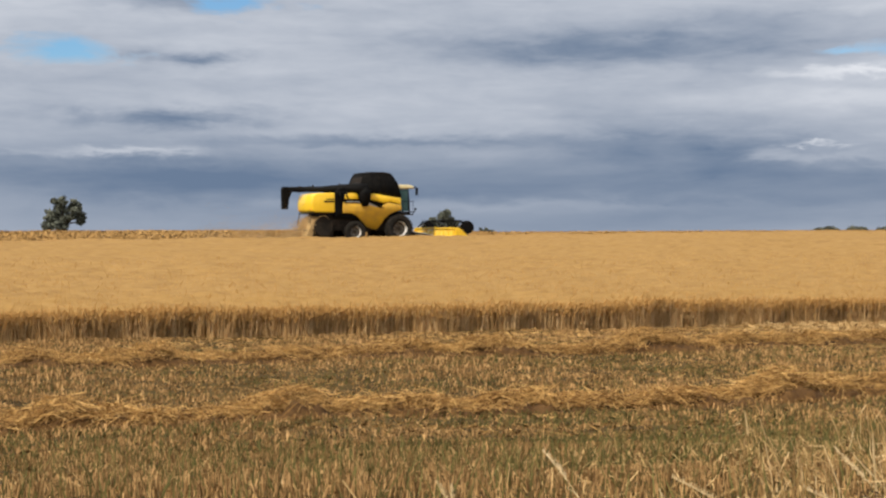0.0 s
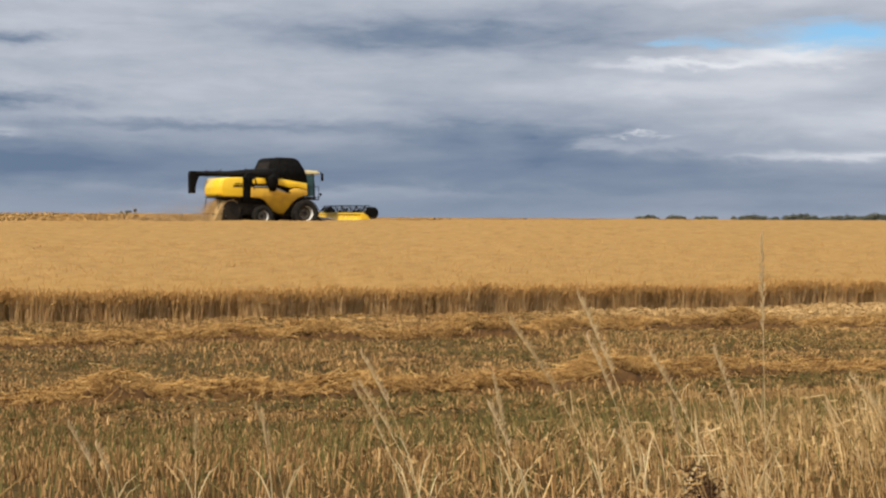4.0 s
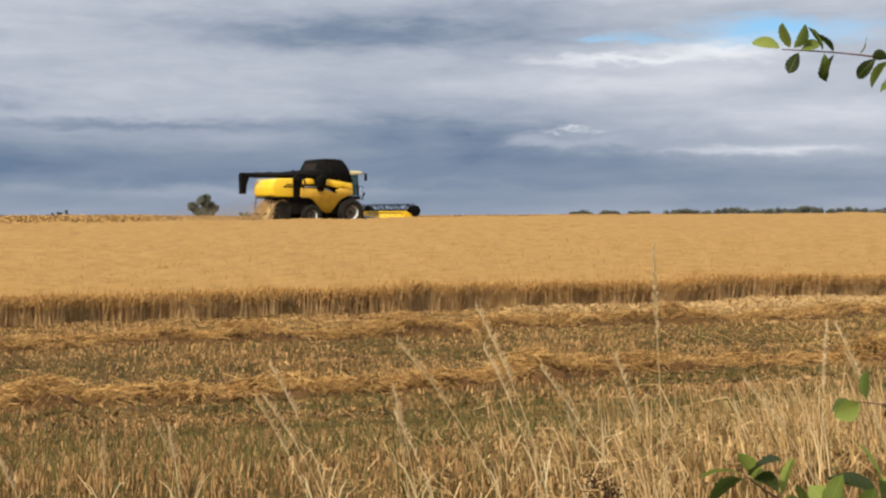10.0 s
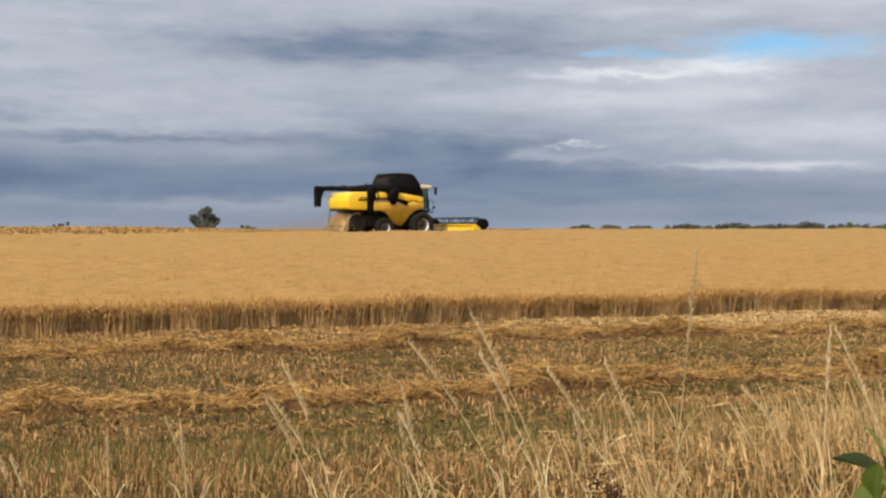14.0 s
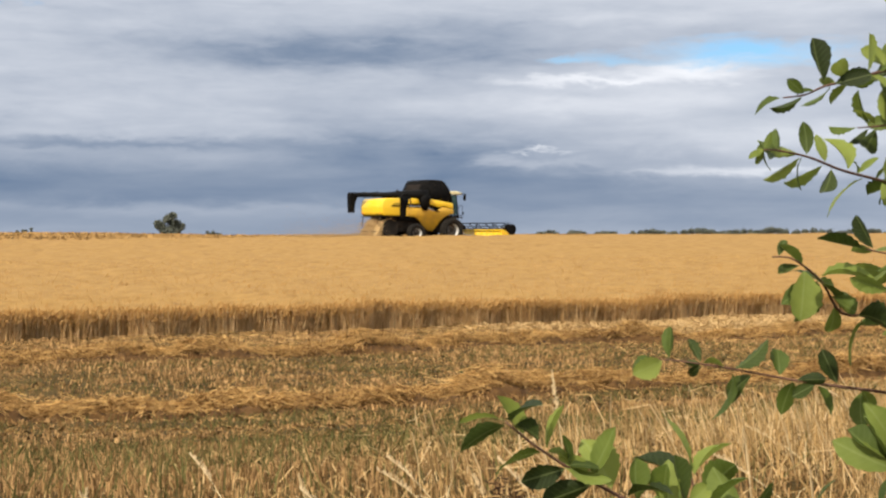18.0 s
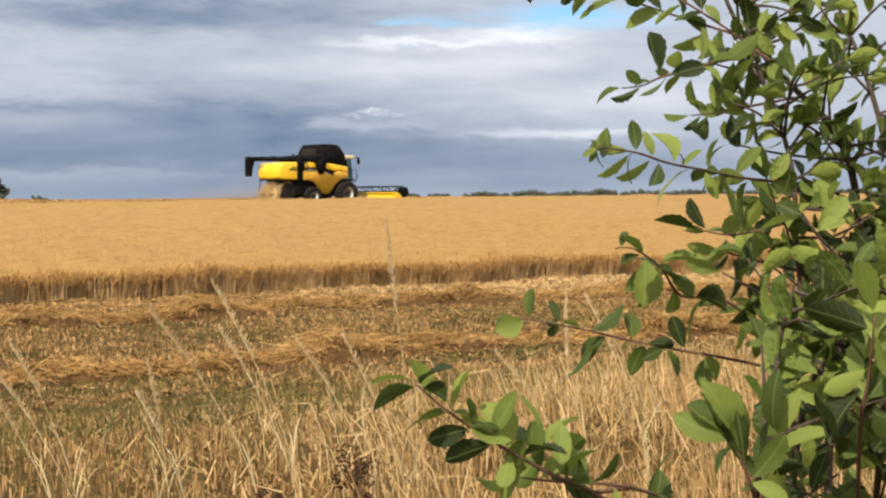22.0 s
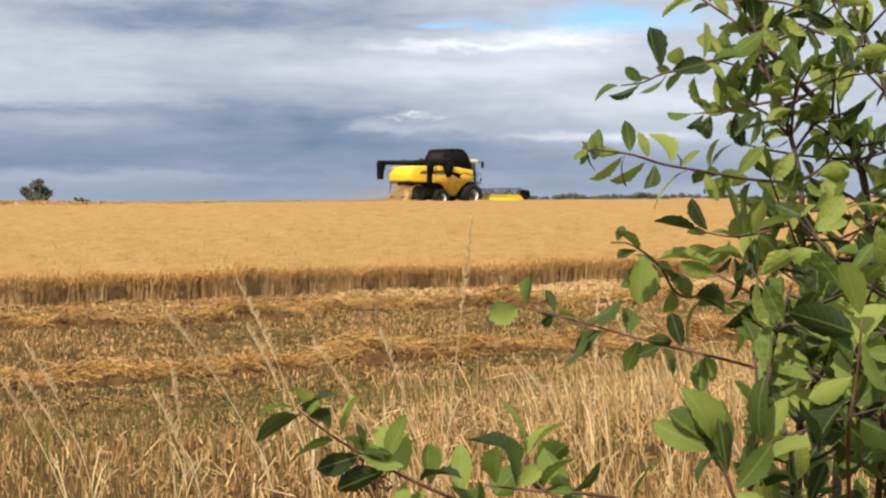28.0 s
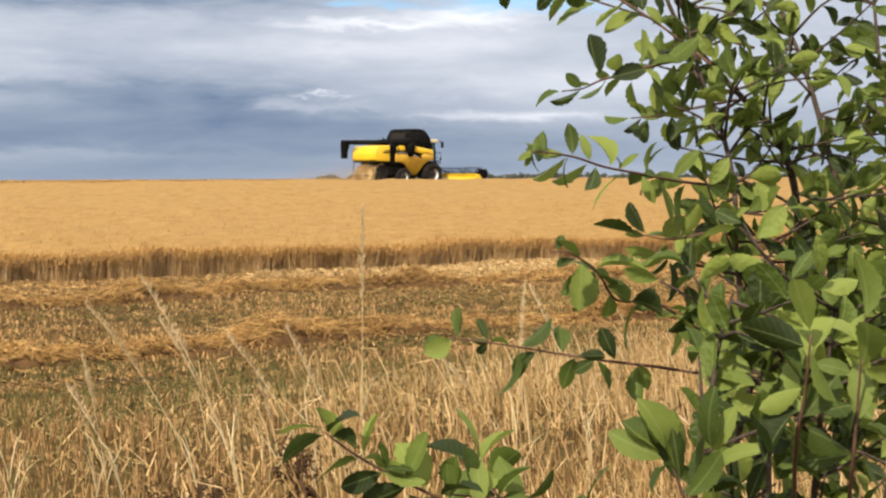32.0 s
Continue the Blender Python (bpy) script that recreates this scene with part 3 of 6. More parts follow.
# ---- stubble ----
def build_stubble():
    def plants(n, v0, v1, power, stems):
        v = v0 + rng.random(n) ** power * (v1 - v0)
        row = 0.15
        v = np.round(v / row) * row
        u = rng.random(n) * (v * 1.36 + 5.0) - 2.5
        u = (u[:, None] + rng.normal(0, 0.05, (n, stems))).ravel()
        v = (v[:, None] + rng.normal(0, 0.035, (n, stems))).ravel()
        x, y = xy(u, v)
        keep = noise_keep(u * 0.35, v * 0.6, 0.3) & (np.hypot(x, y) > 2.4)
        u, v = u[keep], v[keep]
        b = points_on(u, v, -0.01)
        h = rng.uniform(0.020, 0.062, len(u)) * (0.9 + 0.02 * v) * (0.85 + 0.3 * np.sin(u * 1.1 + 0.7 * np.sin(v * 1.7)))
        t = b + rng.normal(0, 0.16, (len(u), 3)) * [1, 1, 0] * h[:, None] + np.stack([0 * h, 0 * h, h], -1)
        return b, t, rng.uniform(0.5, 1.4, len(u)) * (0.0019 + 0.00019 * v)

    b, t, r = plants(17000, 1.6, 10.0, 0.8, 5)
    near = spikes(b, t, r * 0.8, r * 0.65)
    b, t, r = plants(4500, 1.2, 4.6, 1.0, 5)
    near = stack([near, spikes(b, t, r, r * 0.8)])
    b, t, r = plants(38000, 9.0, 31.2, 0.85, 5)
    tagged(array_object("stubble_stems", *stack([near, blades(b, t, r * 1.3, r * 1.1)]), M["stubble"]), "short pale cut stubble stems in drilled rows", "stubble", kind="stuff")

    # loose chaff and broken straw between the rows
    n = 100000
    v = 9.0 + rng.random(n) * 21.3
    u = rng.random(n) * (v * 1.36 + 5) - 2.5
    band = 0.5 * np.exp(-((v - 27.6) / 2.0) ** 2) + 0.05 + 0.16 * np.clip((u - 10) / 8, 0, 1)
    keep = rng.random(n) < band * np.clip(0.4 + u / 10, 0.4, 2.2)
    u, v = u[keep], v[keep]
    n = len(u)
    b = points_on(u, v, 0.02)
    a = rng.random(n) * 6.283
    ln = rng.uniform(0.05, 0.28, n)
    t = b + np.stack([np.cos(a) * ln, np.sin(a) * ln, rng.uniform(-0.01, 0.05, n)], -1)
    r = 0.0014 + 0.00012 * v
    tagged(array_object("loose_straw", *blades(b, t, r * 1.4, r), M["straw"]), "scattered broken straw and chaff on the stubble", "straw", kind="stuff")

    # a pale strewn strip between the far windrow and the crop
    n = 46000
    u = 15 + rng.random(n) ** 0.8 * 30
    v = 25.4 + rng.random(n) * 4.0
    keep = rng.random(n) < np.clip((u - 14.5) / 8, 0.03, 1.0) * np.clip((v - 24.8) / 1.6, 0.2, 1)
    u, v = u[keep], v[keep]
    n = len(u)
    b = points_on(u, v, 0.02) + rng.random((n, 1)) * [[0, 0, 0.05]]
    a = rng.random(n) * 6.283
    ln = rng.uniform(0.06, 0.24, n)
    t = b + np.stack([np.cos(a) * ln, np.sin(a) * ln, rng.uniform(-0.01, 0.06, n)], -1)
    tagged(array_object("strewn_straw", *blades(b, t, np.full(n, 0.010), np.full(n, 0.007)), M["pale_straw"]), "pale strewn straw beside the standing crop", "straw", kind="stuff")

    # trodden litter that hides most of the soil
    n = 66000
    v = 2.0 + rng.random(n) ** 0.9 * 29.2
    u = rng.random(n) * (v * 1.36 + 5) - 2.5
    c = points_on(u, v, 0.006) + rng.random((n, 1)) * [[0, 0, 0.022]]
    a = rng.random(n) * 6.283
    ln, w = rng.uniform(0.018, 0.06, n) * np.clip(v / 9, 0.4, 1), rng.uniform(0.004, 0.012, n) * (0.7 + 0.03 * v) * np.clip(v / 9, 0.4, 1)
    along = np.stack([np.cos(a) * ln, np.sin(a) * ln, rng.normal(0, 0.3, n) * ln], -1)
    across = np.stack([-np.sin(a) * w, np.cos(a) * w, rng.normal(0, 0.5, n) * w], -1)
    pts = np.stack([c - along, c + across, c + along, c - across], 1).reshape(-1, 3)
    i = (np.arange(n) * 4)[:, None]
    tagged(array_object("stubble_litter", pts, np.concatenate([i + [[0, 1, 2]], i + [[0, 2, 3]]]), M["litter"]), "brown trodden straw litter between the stubble rows", "straw", kind="stuff")

    # green regrowth in patches
    n = 62000
    v = 4.5 + rng.random(n) * 22
    u = rng.random(n) * (v * 1.36 + 5) - 2.5
    patch = np.sin(u * 0.55 + 2.2 * np.sin(v * 0.31)) * np.sin(v * 0.8 + 0.7 * u) + 0.5 * np.sin(u * 1.9) * np.sin(v * 2.3)
    keep = (patch + rng.normal(0, 0.35, n) > 0.12 + 0.28 * np.clip((10 - v) / 3, 0, 1)) & (rng.random(n) < 0.95) & (np.abs(v - 14.2) > 0.7) & (np.abs(v - 24.0) > 0.9)
    u, v = u[keep], v[keep]
    n = len(u)
    b = points_on(u, v, -0.005)
    h = rng.uniform(0.03, 0.10, n)
    t = b + rng.normal(0, 0.45, (n, 3)) * [1, 1, 0] * h[:, None] + np.stack([0 * h, 0 * h, h], -1)
    r = 0.004 + 0.00022 * v
    tagged(array_object("green_regrowth", *spikes(b, t, r, r * 0.25), M["weeds"]), "low patches of green regrowth among the stubble", "weeds", kind="stuff")


build_stubble()


# ---- straw windrows ----
def build_windrow(v0, u0, u1, height, width, heaps, strands, label):
    def crest(u):
        h = height * (0.60 + 0.22 * np.sin(u * 1.3 + v0) + 0.20 * np.sin(u * 3.1 + 2 * v0) + 0.22 * np.sin(u * 6.3 + np.sin(u * 2.2)) + 0.10 * np.sin(u * 14.0))
        for hu, hh, hw in heaps:
            h = h + hh * np.exp(-((u - hu) / hw) ** 2)
        return h

    def wander(u):
        return v0 + 0.18 * np.sin(u * 0.6 + v0) + 0.08 * np.sin(u * 2.1)

    def shape(u, d):
        w = width * (0.85 + 0.15 * np.sin(u * 2.3 + v0))
        return crest(u) * np.clip(1 - (d / w) ** 2, 0, 1) ** 0.42

    us, ds = np.arange(u0, u1, 0.07), np.linspace(-width, width, 17)
    uu, dd = np.meshgrid(us, ds, indexing="ij")
    vv = wander(uu) + dd
    z = land(uu, vv) + shape(uu, dd) * 0.62 + rng.normal(0, 0.03, uu.shape) * (np.abs(dd) < width * 0.9) - 0.02
    x, y = xy(uu, vv)
    n, m = len(us), len(ds)
    i = (np.arange(n - 1)[:, None] * m + np.arange(m - 1)[None]).ravel()
    tri = np.concatenate([np.stack([i, i + m, i + m + 1], 1), np.stack([i, i + m + 1, i + 1], 1)])
    thing = tagged(array_object("straw_windrow", np.stack([x, y, z], -1).reshape(-1, 3), tri, M["shade_toned_straw_bed"]), label, "windrow", group="straw windrows")

    # strands lie in curled wisps; tops of the heaps are thick with them, the feet bare, showing the bed's painted shade
    k = 16
    n = strands // k
    cu = rng.uniform(u0, u1, n)
    cd = np.clip(rng.normal(0.28, 0.42, n), -0.52, 1.0) * width
    ca = rng.normal(ROW, 0.8, n)
    cl = rng.random(n) ** 1.5
    u = (cu[:, None] + rng.normal(0, 0.07, (n, k))).ravel()
    d = (cd[:, None] + rng.normal(0, 0.05, (n, k))).ravel()
    a = (ca[:, None] + rng.normal(0, 0.38, (n, k))).ravel()
    n = len(u)
    lift = shape(u, d) * (0.62 + 0.55 * np.repeat(cl, k)) + rng.uniform(0.0, 0.06, n) * (0.3 + np.repeat(cl, k))
    c = points_on(u, wander(u) + d) + np.stack([0 * u, 0 * u, lift], -1)
    ln = rng.uniform(0.07, 0.22, n)
    half = np.stack([np.sin(a) * ln, np.cos(a) * ln, rng.normal(0, 0.25, n) * ln], -1)
    bow = np.stack([rng.normal(0, 0.4, n) * ln, rng.normal(0, 0.4, n) * ln, ln * rng.uniform(-0.05, 0.55, n)], -1)
    r = rng.uniform(0.6, 1.4, n) * (0.0020 + 0.00009 * v0)
    p0, p1, p2, p3 = c - half - bow, c - half * 0.35, c + half * 0.35, c + half - bow
    pieces = stack([spikes(p0, p1, r, r), spikes(p1, p2, r, r), spikes(p2, p3, r, r)])
    s = array_object("tangled_straw", *pieces, M["straw"])
    s.parent = thing
    tagged(s, "tangled golden straw", kind="stuff")
    # ragged tufts that stick up
    n = strands // 12
    u = rng.uniform(u0, u1, n)
    d = np.clip(rng.normal(0, 0.35, n), -1, 1) * width
    v = wander(u) + d
    c = points_on(u, v) + np.stack([0 * u, 0 * u, shape(u, d) * 0.9], -1)
    t = c + np.stack([rng.normal(0, 0.10, n), rng.normal(0, 0.10, n), rng.uniform(0.03, 0.14, n)], -1)
    s = array_object("loose_straw", *spikes(c, t, np.full(n, 0.003), np.full(n, 0.0018)), M["straw"])
    s.parent = thing
    tagged(s, "loose straw ends sticking up", kind="stuff")


build_windrow(14.2, -3.0, 26.0, 0.15, 0.56, ((2.95, 0.14, 0.35), (8.5, 0.20, 0.38), (6.8, 0.08, 0.45), (4.6, 0.04, 0.35), (1.0, 0.06, 0.35), (13.5, 0.10, 0.8)), 34000, "tangled golden straw windrow with heaps on the stubble")
build_windrow(24.0, -3.0, 42.0, 0.17, 0.74, ((3.0, 0.12, 0.4), (5.1, 0.08, 0.5), (8.6, 0.20, 0.4), (11.6, 0.14, 0.7), (14.0, 0.12, 0.6), (17.2, 0.12, 0.8)), 42000, "long straw windrow beside the standing crop")


# ---- the cut land beyond the crop ----
def build_far_field():
    n = 60000
    u = rng.uniform(-12, 150, n)
    v = 87 + rng.random(n) ** 1.2 * 60
    ok = v > far_edge(u) - 0.4
    u, v = u[ok], v[ok]
    n = len(u)
    b = points_on(u, v, -0.02)
    h = rng.uniform(0.09, 0.15, n)
    t = b + rng.normal(0, 0.05, (n, 3)) * [1, 1, 0] + np.stack([0 * h, 0 * h, h], -1)
    tagged(array_object("far_stubble_stems", *blades(b, t, np.full(n, 0.11), np.full(n, 0.09)), M["far_stubble"]), "pale stubble on the far side of the crop", "stubble", kind="stuff")
    for v0, h0 in ((104.0, 0.05), (114.5, 0.04), (125.0, 0.04)):
        us = np.arange(-14, 70, 0.5)
        ds = np.linspace(-0.9, 0.9, 7)
        uu, dd = np.meshgrid(us, ds, indexing="ij")
        vv = v0 + CUT_SLOPE * (uu - 24) + dd + 0.2 * np.sin(uu * 0.5)
        z = land(uu, vv) + (h0 * (0.8 + 0.5 * np.sin(uu * 0.9 + v0) * np.sin(uu * 2.3)) + 0.02 * rng.normal(0, 1, uu.shape)) * (1 - (dd / 0.9) ** 2) - 0.03
        x, y = xy(uu, vv)
        m = len(ds)
        i = (np.arange(len(us) - 1)[:, None] * m + np.arange(m - 1)[None]).ravel()
        tri = np.concatenate([np.stack([i, i + m, i + m + 1], 1), np.stack([i, i + m + 1, i + 1], 1)])
        tagged(array_object("far_windrow", np.stack([x, y, z], -1).reshape(-1, 3), tri, M["shade_toned_straw_bed"]), "brown straw windrow near the crest of the field", "windrow", group="far straw windrows")


build_far_field()


# ---- far trees and hedges ----
def leaf_cloud(centres, radii, n, size, flat=0.75):
    """Leafy clumps: many small leaves scattered in and on uneven balls."""
    k = rng.integers(0, len(centres), n)
    d = rng.normal(0, 1, (n, 3))
    d /= np.linalg.norm(d, axis=1, keepdims=True)
    r = radii[k] * rng.uniform(0.35, 1.05, n)
    c = centres[k] + d * r[:, None] * [1, 1, flat]
    a, b = rng.normal(0, 1, (n, 3)), rng.normal(0, 1, (n, 3))
    a /= np.linalg.norm(a, axis=1, keepdims=True)
    b -= a * (a * b).sum(1, keepdims=True)
    b /= np.linalg.norm(b, axis=1, keepdims=True)
    s = size * rng.uniform(0.5, 1.3, n)[:, None]
    v = np.stack([c - a * s, c + b * s * 0.6, c + a * s, c - b * s * 0.6], 1).reshape(-1, 3)
    i = (np.arange(n) * 4)[:, None]
    return v, np.concatenate([i + [[0, 1, 2]], i + [[0, 2, 3]]])


def tapered(path, radii, sides=7):
    """A round limb along a path of points: points and faces."""
    pts, faces = [], []
    path = [Vector(p) for p in path]
    for i, p in enumerate(path):
        d = (path[min(i + 1, len(path) - 1)] - path[max(i - 1, 0)]).normalized()
        s = d.cross(Vector((0.31, 0.17, 0.93))).normalized()
        b = d.cross(s)
        for k in range(sides):
            a = 6.28319 * k / sides
            pts.append(p + (s * math.cos(a) + b * math.sin(a)) * radii[i])
    for i in range(len(path) - 1):
        for k in range(sides):
            j = (k + 1) % sides
            faces.append((i * sides + k, i * sides + j, (i + 1) * sides + j, (i + 1) * sides + k))
    faces += [tuple(range(sides))[::-1], tuple(range((len(path) - 1) * sides, len(path) * sides))]
    return pts, faces


def build_tree(az, dist, clumps, size, leaves, label, category="tree", full=0.45):
    """clumps: (across, up, radius) in metres from the foot; across grows to the right as seen from the verge."""
    a = radians(az)
    x, y = math.sin(a) * dist, math.cos(a) * dist
    z = float(land(*uv(x, y)))
    rx, ry = math.cos(a), -math.sin(a)
    root = tagged(new("tree" if category == "tree" else "bush"), label, category)
    root.location = (x, y, z)
    lift = EYE + 0.05 - z
    trunk_top = lift + max(c[1] for c in clumps) * 0.35
    pts, faces = tapered([(0, 0, -0.3), (0.1, 0, trunk_top * 0.5), (0, 0.1, trunk_top)], [0.38 * size, 0.28 * size, 0.2 * size])
    mesh_object("trunk", pts, faces, M["tree_bark"], root, "dark bark trunk")
    cs, rs = [], []
    for ac, up, r in clumps:
        depth = rng.uniform(-0.6, 0.6) * r
        c = np.array([rx * ac - ry * depth, ry * ac + rx * depth, lift + up])
        pts, faces = tapered([(0, 0, trunk_top * 0.7), tuple(c * [0.5, 0.5, 0.6] + [0, 0, trunk_top * 0.3]), tuple(c)], [0.17 * size, 0.11 * size, 0.04 * size], 5)
        mesh_object("limb", pts, faces, M["tree_bark"], root)
        for _ in range(7):
            o = rng.normal(0, 0.95 - full, 3) * r
            cs.append(c + o * [1, 1, 0.7])
            rs.append(r * rng.uniform(full - 0.15, full + 0.15))
    v, t = leaf_cloud(np.array(cs), np.array(rs), leaves, 0.26 * size)
    crown = array_object("crown", v, t, M["tree_leaf"])
    crown.parent = root
    tagged(crown, "uneven crown of small dull green leaves", kind="stuff")
    return root


build_tree(-27.9, 190, ((-1.4, 0.9, 1.0), (-1.9, 0.5, 0.8), (-0.6, 2.5, 1.0), (-0.3, 3.6, 0.7), (-0.9, 1.7, 1.0), (0.2, 1.3, 0.9), (0.0, 0.5, 0.8), (1.2, 3.1, 0.8), (1.7, 2.4, 0.8), (2.0, 1.6, 0.6), (1.0, 2.2, 0.8), (2.1, 1.0, 0.45), (-1.1, 3.6, 0.6), (-1.6, 2.0, 0.8)), 0.9, 3600, "broad dark tree with a gap in its crown", full=0.55)
build_tree(-13.95, 300, ((-1.6, 1.4, 1.4), (0.0, 2.6, 1.5), (1.5, 1.6, 1.3), (0.9, 3.3, 0.9), (-0.6, 0.8, 1.5), (2.0, 0.7, 0.9), (0.4, 0.5, 1.5)), 1.1, 5000, "round dark tree beyond the crest", full=0.6)
build_tree(-12.35, 300, ((-0.8, 0.05, 0.6), (0.3, 0.1, 0.6), (1.1, -0.1, 0.5)), 0.6, 1300, "low dark bush beyond the crest", "bush")
build_tree(-19.05, 300, ((-1.2, 0.1, 0.6), (0.0, 0.25, 0.7), (1.2, 0.05, 0.6)), 0.6, 1300, "low dark bush beyond the crest", "bush")
for haz, hw, hh in ((0.2, 1.2, 0.25), (1.25, 1.1, 0.30), (2.35, 1.3, 0.25), (4.05, 2.8, 1.2), (5.75, 3.6, 1.7), (7.4, 3.8, 1.3), (8.5, 3.0, 2.1), (9.9, 4.2, 1.5), (11.7, 3.8, 2.0), (13.5, 4.2, 1.5), (15.3, 4.0, 2.0), (17.4, 4.4, 1.7), (19.8, 4.8, 2.1)):
    build_tree(haz, 330, ((-hw * 0.8, hh * 0.3, 1.0), (0.0, hh * 0.45, 1.1), (hw * 0.75, hh * 0.35, 1.0), (-hw * 0.4, hh * 0.42, 1.0), (hw * 0.4, hh * 0.42, 1.0), (hw * 1.4, hh * 0.12, 0.9), (-hw * 1.4, hh * 0.15, 0.9)), 0.55, 5200, "dark green hedgerow bush on the skyline", "bush", 0.75)


# ---- combine harvester ----
def extruded(profile, y0, y1, bevel=0.0, segments=2):
    """A plate or body: a side outline of (x, z) drawn out from y0 to y1."""
    bm = bmesh.new()
    a = [bm.verts.new((x, y0, z)) for x, z in profile]
    b = [bm.verts.new((x, y1, z)) for x, z in profile]
    bm.faces.new(a)
    bm.faces.new(b[::-1])
    for i in range(len(profile)):
        j = (i + 1) % len(profile)
        bm.faces.new((a[j], a[i], b[i], b[j]))
    bmesh.ops.recalc_face_normals(bm, faces=bm.faces)
    if bevel:
        bmesh.ops.bevel(bm, geom=list(bm.edges), offset=bevel, segments=segments, affect="EDGES", profile=0.5, clamp_overlap=True)
    return bm


def bulged(bm, s, low, mid, depth):
    """Bends a side panel: it swells outwards at height mid and falls away inwards towards low."""
    for k in range(9):
        z = low + (k + 1) * 0.2
        bmesh.ops.bisect_plane(bm, geom=list(bm.verts) + list(bm.edges) + list(bm.faces), plane_co=(0, 0, z), plane_no=(0, 0, 1))
    for v in bm.verts:
        v.co.y -= s * depth * ((v.co.z - mid) / (mid - low)) ** 2
    return bm


def block(x0, x1, y0, y1, z0, z1, bevel=0.02):
    return extruded([(x0, z0), (x1, z0), (x1, z1), (x0, z1)], y0, y1, bevel)


def tube(path, radii, sides=12):
    bm = bmesh.new()
    pts, faces = tapered(path, radii if isinstance(radii, (list, tuple)) else [radii] * len(path), sides)
    vs = [bm.verts.new(p) for p in pts]
    for f in faces:
        bm.faces.new([vs[i] for i in f])
    return bm


def lathe(profile, sides=32):
    """A body turned about the y axis from (radius, y) pairs."""
    bm = bmesh.new()
    rings = []
    for r, y in profile:
        rings.append([bm.verts.new((r * math.cos(6.28319 * k / sides), y, r * math.sin(6.28319 * k / sides))) for k in range(sides)])
    for p, q in zip(rings, rings[1:]):
        for k in range(sides):
            j = (k + 1) % sides
            bm.faces.new((p[k], p[j], q[j], q[k]))
    return bm


def build_wheel(parent, x, y, r, width, side):
    """A lugged tyre with a white dished rim; returns the wheel, whose axle is its own y axis."""
    hub = new("wheel")
    hub.parent = parent
    hub.location = (x, y, r)
    hub["label"] = "muddy black tyre on a white rim"
    w, k = width / 2, side
    bm = lathe([(r * 0.52, -w * 0.7), (r * 0.56, -w * 0.8), (r * 0.75, -w), (r * 0.92, -w * 0.95), (r * 0.96, -w * 0.6), (r * 0.965, 0), (r * 0.96, w * 0.6), (r * 0.92, w * 0.95), (r * 0.75, w), (r * 0.56, w * 0.8), (r * 0.52, w * 0.7)], 40)
    for i in range(22):
        for s in (-1, 1):
            a0 = 6.28319 * (i + (0.5 if s > 0 else 0)) / 22
            ring = []
            for rr in (0.95, 1.0):
                for yy, da in ((0.02, 0.16), (0.95, 0.0)):
                    for dd in (-0.035, 0.035):
                        a = a0 + da + dd
                        ring.append(bm.verts.new((r * rr * math.cos(a), s * w * yy, r * rr * math.sin(a))))
            for f in ((4, 5, 7, 6), (0, 1, 5, 4), (2, 3, 7, 6), (0, 2, 6, 4), (1, 3, 7, 5)):
                bm.faces.new([ring[j] for j in f])
    part("tyre", bm, M["rubber"], hub)
    part("rim", lathe([(r * 0.525, k * w * 0.74), (r * 0.52, k * w * 0.60), (r * 0.505, k * w * -0.10), (r * 0.49, k * w * -0.22)], 32), M["white"], hub, "dished white rim", True)
    part("wheel_disc", lathe([(r * 0.495, k * w * -0.21), (r * 0.26, k * w * -0.24), (r * 0.22, k * w * 0.10), (0.012, k * w * 0.12)], 32), M["disc"], hub, "dark brownish grey wheel disc", True)
    part("hub_cap", lathe([(r * 0.13, k * w * 0.10), (r * 0.13, k * w * 0.36), (0.01, k * w * 0.40)], 16), M["dark"], hub)
    for i in range(8):
        a = 6.28319 * i / 8
        bm = lathe([(0.028, k * w * -0.22), (0.028, k * w * -0.06), (0.004, k * w * -0.05)], 6)
        bmesh.ops.translate(bm, vec=(r * 0.3 * math.cos(a), 0, r * 0.3 * math.sin(a)), verts=bm.verts)
        part("wheel_bolt", bm, M["steel"], hub)
    return hub


